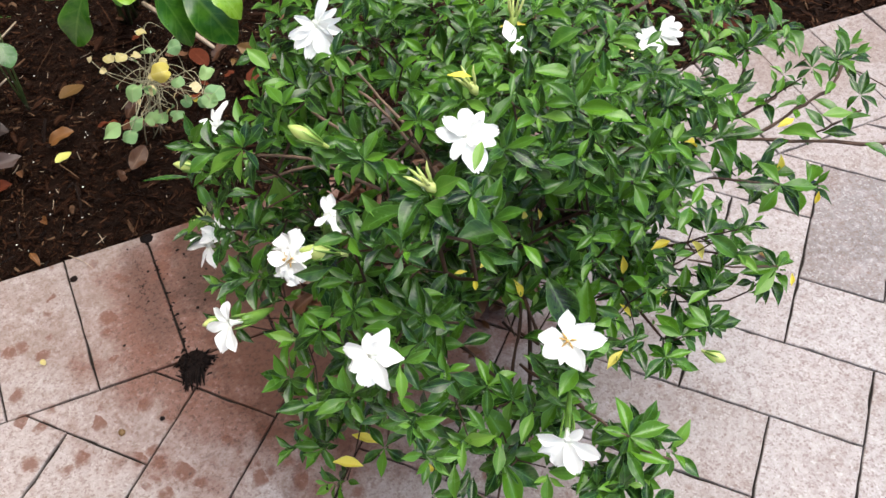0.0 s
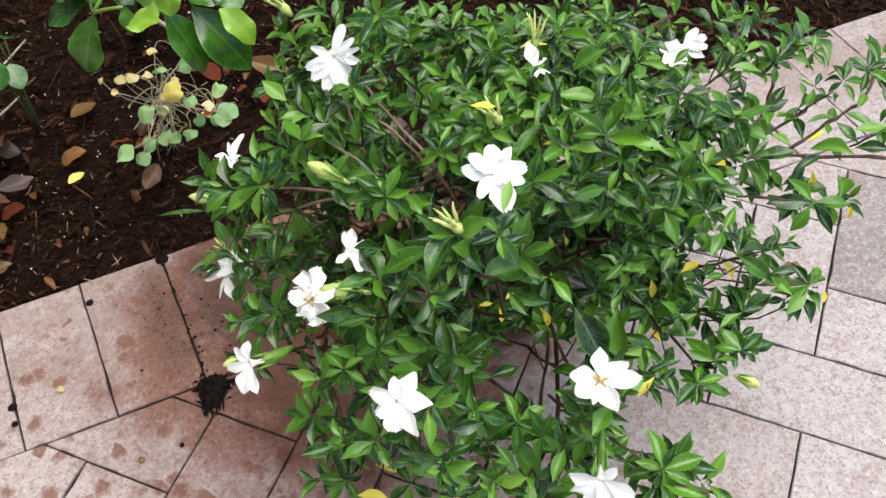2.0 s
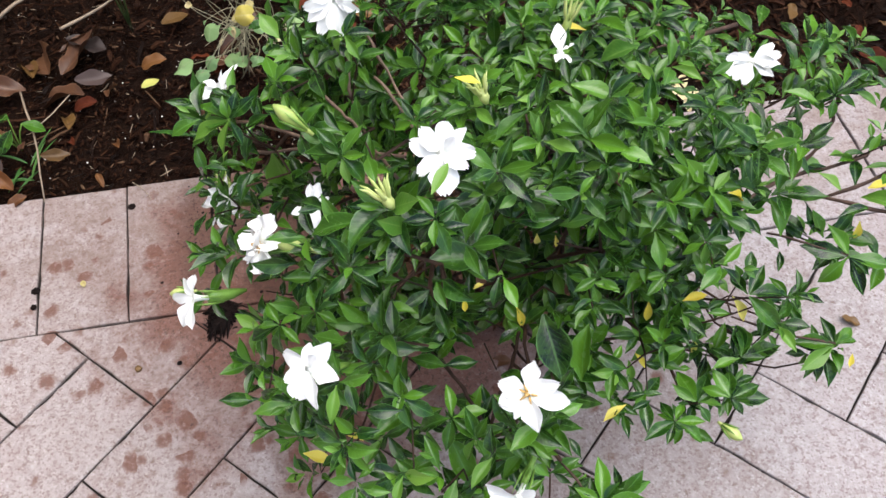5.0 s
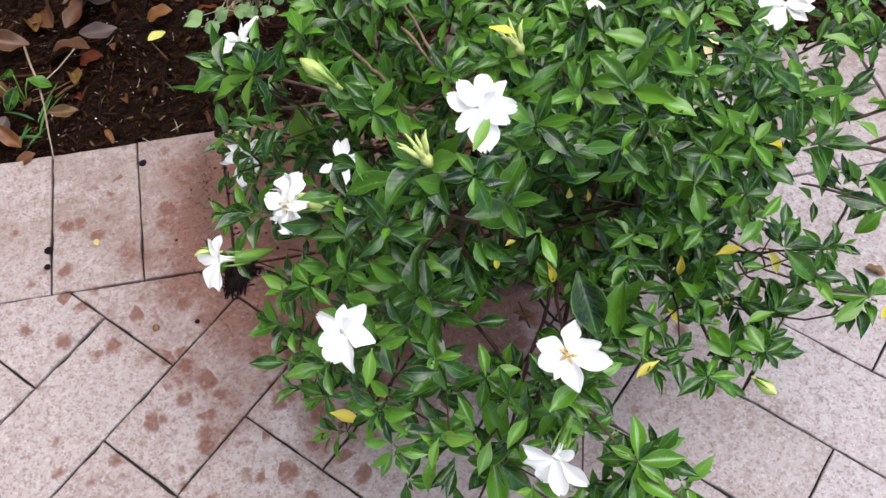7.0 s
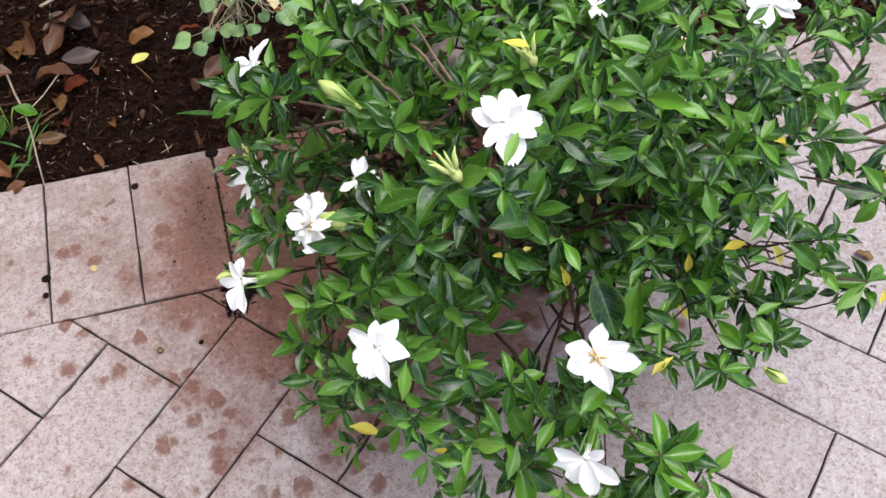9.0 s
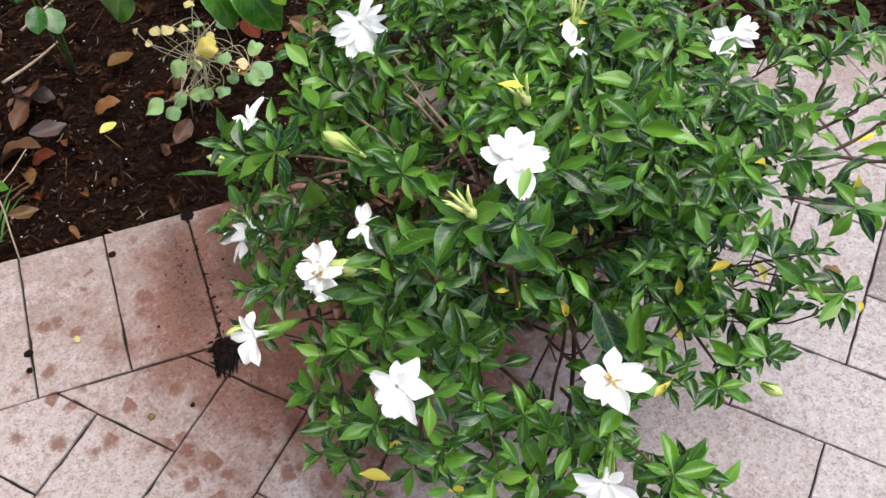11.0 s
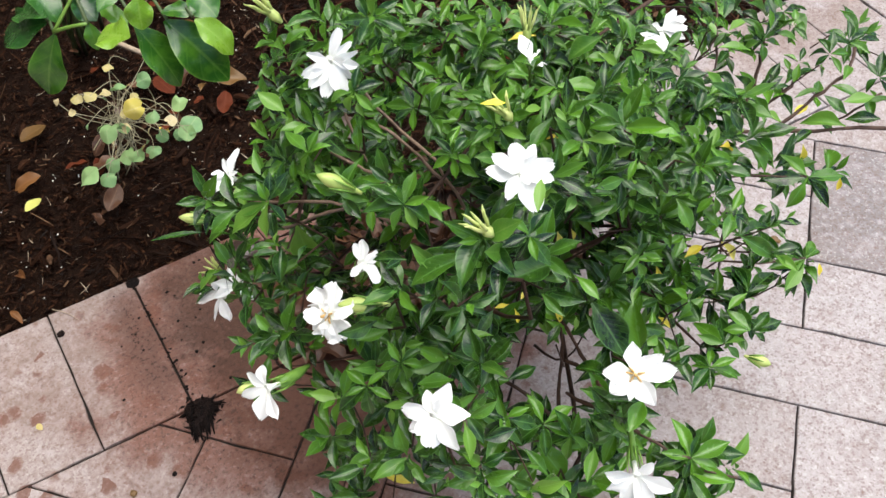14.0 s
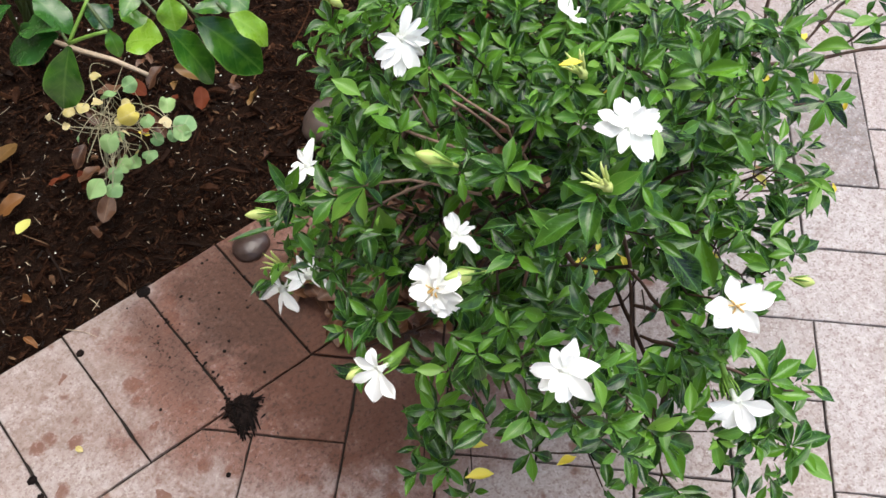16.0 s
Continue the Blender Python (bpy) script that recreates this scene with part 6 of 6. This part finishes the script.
def twig(points, r0, label):
    """A bent twig through a few points."""
    n = len(points)
    v, f = tube([Vector(p) for p in points], [r0 * (1 - 0.35 * i / (n - 1)) * lr.uniform(0.85, 1.15) for i in range(n)], 6)
    return tagged(new("stick", mesh_of("stick", v, f, STICK)), label, "stick")


stick((-0.057, 0.662, 0.022), (0.024, 0.705, 0.034), 0.0026, "thin dry grey twig lying on the mulch")
stick((-0.026, 0.763, 0.02), (0.05, 0.83, 0.03), 0.0024, "thin dry grey twig lying on the mulch")
twig(((-0.099, 0.544, 0.024), (-0.088, 0.506, 0.026), (-0.077, 0.475, 0.028), (-0.069, 0.437, 0.024), (-0.065, 0.402, 0.018), (-0.061, 0.367, 0.006)), 0.0014, "long thin pale twig bent over the mulch to the brick edging")
twig(((-0.036, 0.530, 0.022), (-0.054, 0.495, 0.026), (-0.072, 0.468, 0.03)), 0.0010, "thin pale twig lying on the mulch")
twig(((0.231, 0.771, 0.05), (0.251, 0.734, 0.048), (0.277, 0.697, 0.044), (0.304, 0.656, 0.03)), 0.0042, "weathered grey-brown branch piece behind the weed")
stick((0.043, 0.381, 0.004), (0.066, 0.352, 0.002), 0.0006, "fine dark twig lying on the bricks", 0.002)
stick((-0.146, 0.700, 0.02), (-0.05, 0.72, 0.03), 0.003, "bent dry grey twig lying on the mulch", 0.02)

# wet clump of debris at the corner of the edging
dv, df = [], []
dr = random.Random(2)
for ring, (w, z) in enumerate(((1.0, 0.0005), (0.8, 0.006), (0.4, 0.009))):
    for i in range(24):
        a, k = 2 * math.pi * i / 24, w * dr.uniform(0.75, 1.25)
        dv.append((0.147 + 0.017 * k * math.cos(a), 0.171 + 0.015 * k * math.sin(a), z + dr.uniform(0, 0.002)))
for ring in range(2):
    for i in range(24):
        df.append((ring * 24 + i, ring * 24 + (i + 1) % 24, ring * 24 + 24 + (i + 1) % 24, ring * 24 + 24 + i))
df.append(tuple(48 + i for i in range(24)))
for i in range(90):
    a, q = dr.uniform(0, 6.28), abs(dr.gauss(0, 0.011))
    c = Vector((0.147 + q * math.cos(a), 0.172 + q * math.sin(a), 0.004 + dr.uniform(0, 0.008)))
    e = c + Vector((dr.uniform(-0.007, 0.007), dr.uniform(-0.007, 0.007), dr.uniform(-0.004, 0.002)))
    o = len(dv)
    v, f = tube([c, c.lerp(e, 0.5) + Vector((0, 0, 0.001)), e], [0.001, dr.uniform(0.0007, 0.0016), 0.0003], 4)
    dv += v
    df += [tuple(k + o for k in q2) for q2 in f]
# matted stalks: a tail that trails off and spikes all round
for a0, spread, reach, count in ((-112, 9, 0.03, 40), (25, 16, 0.02, 9), (150, 20, 0.018, 8), (-45, 18, 0.018, 8)):
    for k in range(count):
        o = len(dv)
        a, q = radians(a0 + dr.gauss(0, spread)), reach * dr.uniform(0.6, 1.08)
        bx, by = 0.147 + dr.gauss(0, 0.005), 0.171 + dr.gauss(0, 0.005)
        v, f = tube([(bx, by, 0.006), (bx + 0.5 * q * math.cos(a), by + 0.5 * q * math.sin(a), 0.0055), (bx + q * math.cos(a), by + q * math.sin(a), 0.0012)], [0.0018, dr.uniform(0.0014, 0.0024), 0.0005], 5)
        dv += v
        df += [tuple(i + o for i in q2) for q2 in f]
tagged(new("debris_clump", mesh_of("debris_clump", dv, df, DEBRIS)), "wet black clump of rotted leaves on the bricks", "debris")


def crumb(x, y, s, label, material=DEBRIS):
    n = 7
    verts, faces = [], []
    for ring, (w, z) in enumerate(((1.0, 0.0), (0.85, 0.5), (0.35, 0.85))):
        for i in range(n):
            a = 2 * math.pi * i / n
            k = w * s * dr.uniform(0.75, 1.2)
            verts.append((x + k * math.cos(a), y + k * math.sin(a), s * 0.55 * z))
    for ring in range(2):
        for i in range(n):
            faces.append((ring * n + i, ring * n + (i + 1) % n, ring * n + n + (i + 1) % n, ring * n + n + i))
    faces.append(tuple(2 * n + i for i in range(n)))
    return tagged(new("crumb", mesh_of("crumb", verts, faces, material)), label, "debris", "crumbs on the bricks")


crumb(0.042, 0.345, 0.0055, "dark brown crumb of soil on the bricks")
crumb(-0.063, 0.240, 0.0055, "dark brown crumb of soil on the bricks")
crumb(-0.064, 0.218, 0.004, "dark brown crumb of soil on the bricks")
crumb(0.054, 0.118, 0.0045, "wilted brown petal scrap on the bricks", OLIVE)
crumb(0.098, 0.117, 0.003, "dark crumb of soil on the bricks")
crumb(0.137, 0.373, 0.008, "dark lump of soil at the edge of the bed")
for _ in range(40):
    crumb(0.165 + dr.gauss(0, 0.045), min(0.365, 0.27 + dr.gauss(0, 0.06)), dr.uniform(0.0008, 0.0024), "dark speck of soil on the bricks")


for _ in range(46):
    t = dr.random()
    crumb(0.1385 + 0.006 * (1 - t) + dr.gauss(0, 0.0022), 0.19 + 0.18 * t, dr.uniform(0.0006, 0.0019), "dark speck of soil in the joint")
for _ in range(34):
    t = dr.gauss(0, 1)
    crumb(0.116 + dr.gauss(0, 0.004), 0.298 + 0.016 * t, dr.uniform(0.0004, 0.0013), "dark speck of soil splashed on the bricks")


def pebble(x, y, z, sx, sy, sz, material, label, seed):
    bm = bmesh.new()
    bmesh.ops.create_icosphere(bm, subdivisions=3, radius=1.0)
    for q in bm.verts:
        k = 1 + 0.14 * noise.noise(q.co * 1.4 + Vector((seed, 0, 0))) + 0.04 * noise.noise(q.co * 5)
        q.co = Vector((q.co.x * sx * k, q.co.y * sy * k, q.co.z * sz * k))
    me = bpy.data.meshes.new("stone")
    bm.to_mesh(me)
    bm.free()
    me.materials.append(material)
    me.polygons.foreach_set("use_smooth", np.ones(len(me.polygons), bool))
    return tagged(put(new("stone", me), Matrix.Translation((x, y, z))), label, "stone")


pebble(0.268, 0.346, 0.004, 0.024, 0.019, 0.011, WETSTONE, "damp dark rounded stone on the bricks under the bush", 1)
pebble(0.455, 0.445, 0.012, 0.04, 0.032, 0.025, STONE, "grey-brown rounded stone behind the bush", 2)


def fallen_bloom(x, y, size, label, seed):
    r = random.Random(seed)
    h = bed_height(x, y) + 0.014 if y > EDGE else 0.004
    thing = tagged(new("fallen_flower"), label, "flower")
    put(thing, Matrix.Translation((x, y, h)))
    for i in range(9):
        L = size * r.uniform(0.4, 0.6)
        v, f, u = blade(L, L * 0.42, 0.6, 0.7, 0.4, r.uniform(0.3, 1.0), 0.3, 4, 6, r.randrange(99))
        part("petal", v, f, CREAM, thing, Matrix.Translation((x, y, h + 0.004)) @ Matrix.Rotation(2 * math.pi * i / 9 + r.gauss(0, 0.3), 4, "Z") @ Matrix.Rotation(radians(r.uniform(-5, 45)), 4, "X"), uvs=u)
    return thing


fallen_bloom(0.752, 0.402, 0.055, "withered yellow-brown gardenia flower fallen on the mulch", 1)
fallen_bloom(0.860, 0.440, 0.04, "withered yellow-brown gardenia flower fallen on the mulch", 2)


# ---- bricks of the pavement ----
JOINT = 0.0019
BEVEL = 0.0014


def prism(outline, r, step=0.014):
    """A brick from its outline: chamfered upper edge, slightly uneven corners."""
    fine, worn = [], []
    for a, b in zip(outline, list(outline[1:]) + [outline[0]]):
        fine.append(a)
        worn.append(False)
        steps = max(1, int((Vector(b) - Vector(a)).length / step))
        for k in range(1, steps):
            t = (k + r.uniform(-0.3, 0.3)) / steps
            fine.append((a[0] + t * (b[0] - a[0]), a[1] + t * (b[1] - a[1])))
            worn.append(True)
    outline, n = fine, len(fine)

    def inset(d):
        out = []
        for i in range(n):
            a, b, e = (Vector(outline[(i + k) % n]) for k in (-1, 0, 1))
            d1, d2 = (b - a).normalized(), (e - b).normalized()
            n1, n2 = Vector((-d1.y, d1.x)), Vector((-d2.y, d2.x))
            k = (n1 + n2)
            k = k / max(0.35, 1 + n1.dot(n2))
            out.append(b + k * (d + worn[i]))
        return out

    verts = []
    for i in range(n):
        worn[i] = r.uniform(-1.5e-4, 4.5e-4) + (r.uniform(4e-4, 1.4e-3) if r.random() < 0.14 else 0.0) if worn[i] else 0.0
    for d, z in ((JOINT / 2, -0.05), (JOINT / 2, -BEVEL * 0.9), (JOINT / 2 + BEVEL * 0.35, -BEVEL * 0.3), (JOINT / 2 + BEVEL, 0.0)):
        verts += [(p.x + r.uniform(-3e-4, 3e-4), p.y + r.uniform(-3e-4, 3e-4), z) for p in inset(d)]
    faces = [tuple(3 * n + i for i in range(n)), tuple(range(n))[::-1]]
    for k in range(3):
        for i in range(n):
            faces.append((k * n + i, k * n + (i + 1) % n, (k + 1) * n + (i + 1) % n, (k + 1) * n + i))
    return verts, faces


def clip_below(poly, top):
    out = []
    for a, b in zip(poly, poly[1:] + poly[:1]):
        if a[1] <= top:
            out.append(a)
        if (a[1] <= top) != (b[1] <= top):
            t = (top - a[1]) / (b[1] - a[1])
            out.append((a[0] + t * (b[0] - a[0]), top))
    return out


def area(poly):
    return abs(sum(a[0] * b[1] - b[0] * a[1] for a, b in zip(poly, poly[1:] + poly[:1]))) / 2


br = random.Random(3)
SHARED = [mesh_of("paver", *prism([(0, 0), (2 * UNIT, 0), (2 * UNIT, UNIT), (0, UNIT)], br), PAVER, smooth=False) for _ in range(8)]
GREY_AT = ((0.945, 0.035), (1.11, 0.09))   # bricks of a darker batch
R2 = UNIT / math.sqrt(2)


def lattice(i, j):
    return ((i + j) * R2, (i - j) * R2)


def lay(me, m, mid=None):
    mid = Vector((0.1, 0.05, 0)) if mid is None else mid
    tilt = Euler((br.gauss(0, 0.0035), br.gauss(0, 0.0035), 0)).to_matrix().to_4x4()
    put(new("paver", me), m @ Matrix.Translation(mid + Vector((0, 0, br.uniform(-0.0012, 0.0008)))) @ tilt @ Matrix.Translation(-mid), pavement)


def in_reach(cx, cy):
    return -0.55 < cx < 1.75 and -0.75 < cy


rest = []
for k in range(-46, 60):
    for m4 in range(-30, 30):
        for i, j, di, dj in ((k + 4 * m4, k, 2, 1), (k + 2 + 4 * m4, k - 1, 1, 2)):
            quad = [lattice(i, j), lattice(i, j + dj), lattice(i + di, j + dj), lattice(i + di, j)]
            cx, cy = sum(p[0] for p in quad) / 4, sum(p[1] for p in quad) / 4
            if not (-2.9 < cx < 3.9 and -2.9 < cy < COURSE + 0.12):
                continue
            cut = clip_below(quad, COURSE)
            if len(cut) < 3 or area(cut) < 2e-4:
                continue
            if not in_reach(cx, cy):
                rest.append(prism(cut, br, 0.3))
            elif area(cut) > 0.0199:
                if di == 2:
                    m = pose(*lattice(i, j + 1), 0, 0, 0, 45)
                else:
                    m = pose(*lattice(i, j), 0, 0, 0, -45)
                grey = any(math.hypot(cx - gx, cy - gy) < 0.05 for gx, gy in GREY_AT)
                lay(mesh_of("paver", *prism([(0, 0), (2 * UNIT, 0), (2 * UNIT, UNIT), (0, UNIT)], br), GREY_PAVER, smooth=False) if grey else br.choice(SHARED), m)
            else:
                lay(mesh_of("paver", *prism(cut, br), PAVER, smooth=False), Matrix(), Vector((cx, cy, 0)))
for n in range(-30, 40):
    x = 0.0385 + 0.1008 * n
    quad = [(x - 0.0973, COURSE), (x + 0.0035, COURSE), (x - 0.0035, EDGE), (x - 0.1043, EDGE)]
    if in_reach(x, 0):
        lay(mesh_of("paver", *prism(quad, br), PAVER, smooth=False), Matrix(), Vector((x - 0.05, 0.28, 0)))
    elif -2.9 < x < 3.9:
        rest.append(prism(quad, br, 0.3))
tagged(put(new("paver_field", mesh_of("paver_field", *joined(rest), PAVER, smooth=False)), Matrix(), pavement), "far part of the brick paving", kind="stuff")
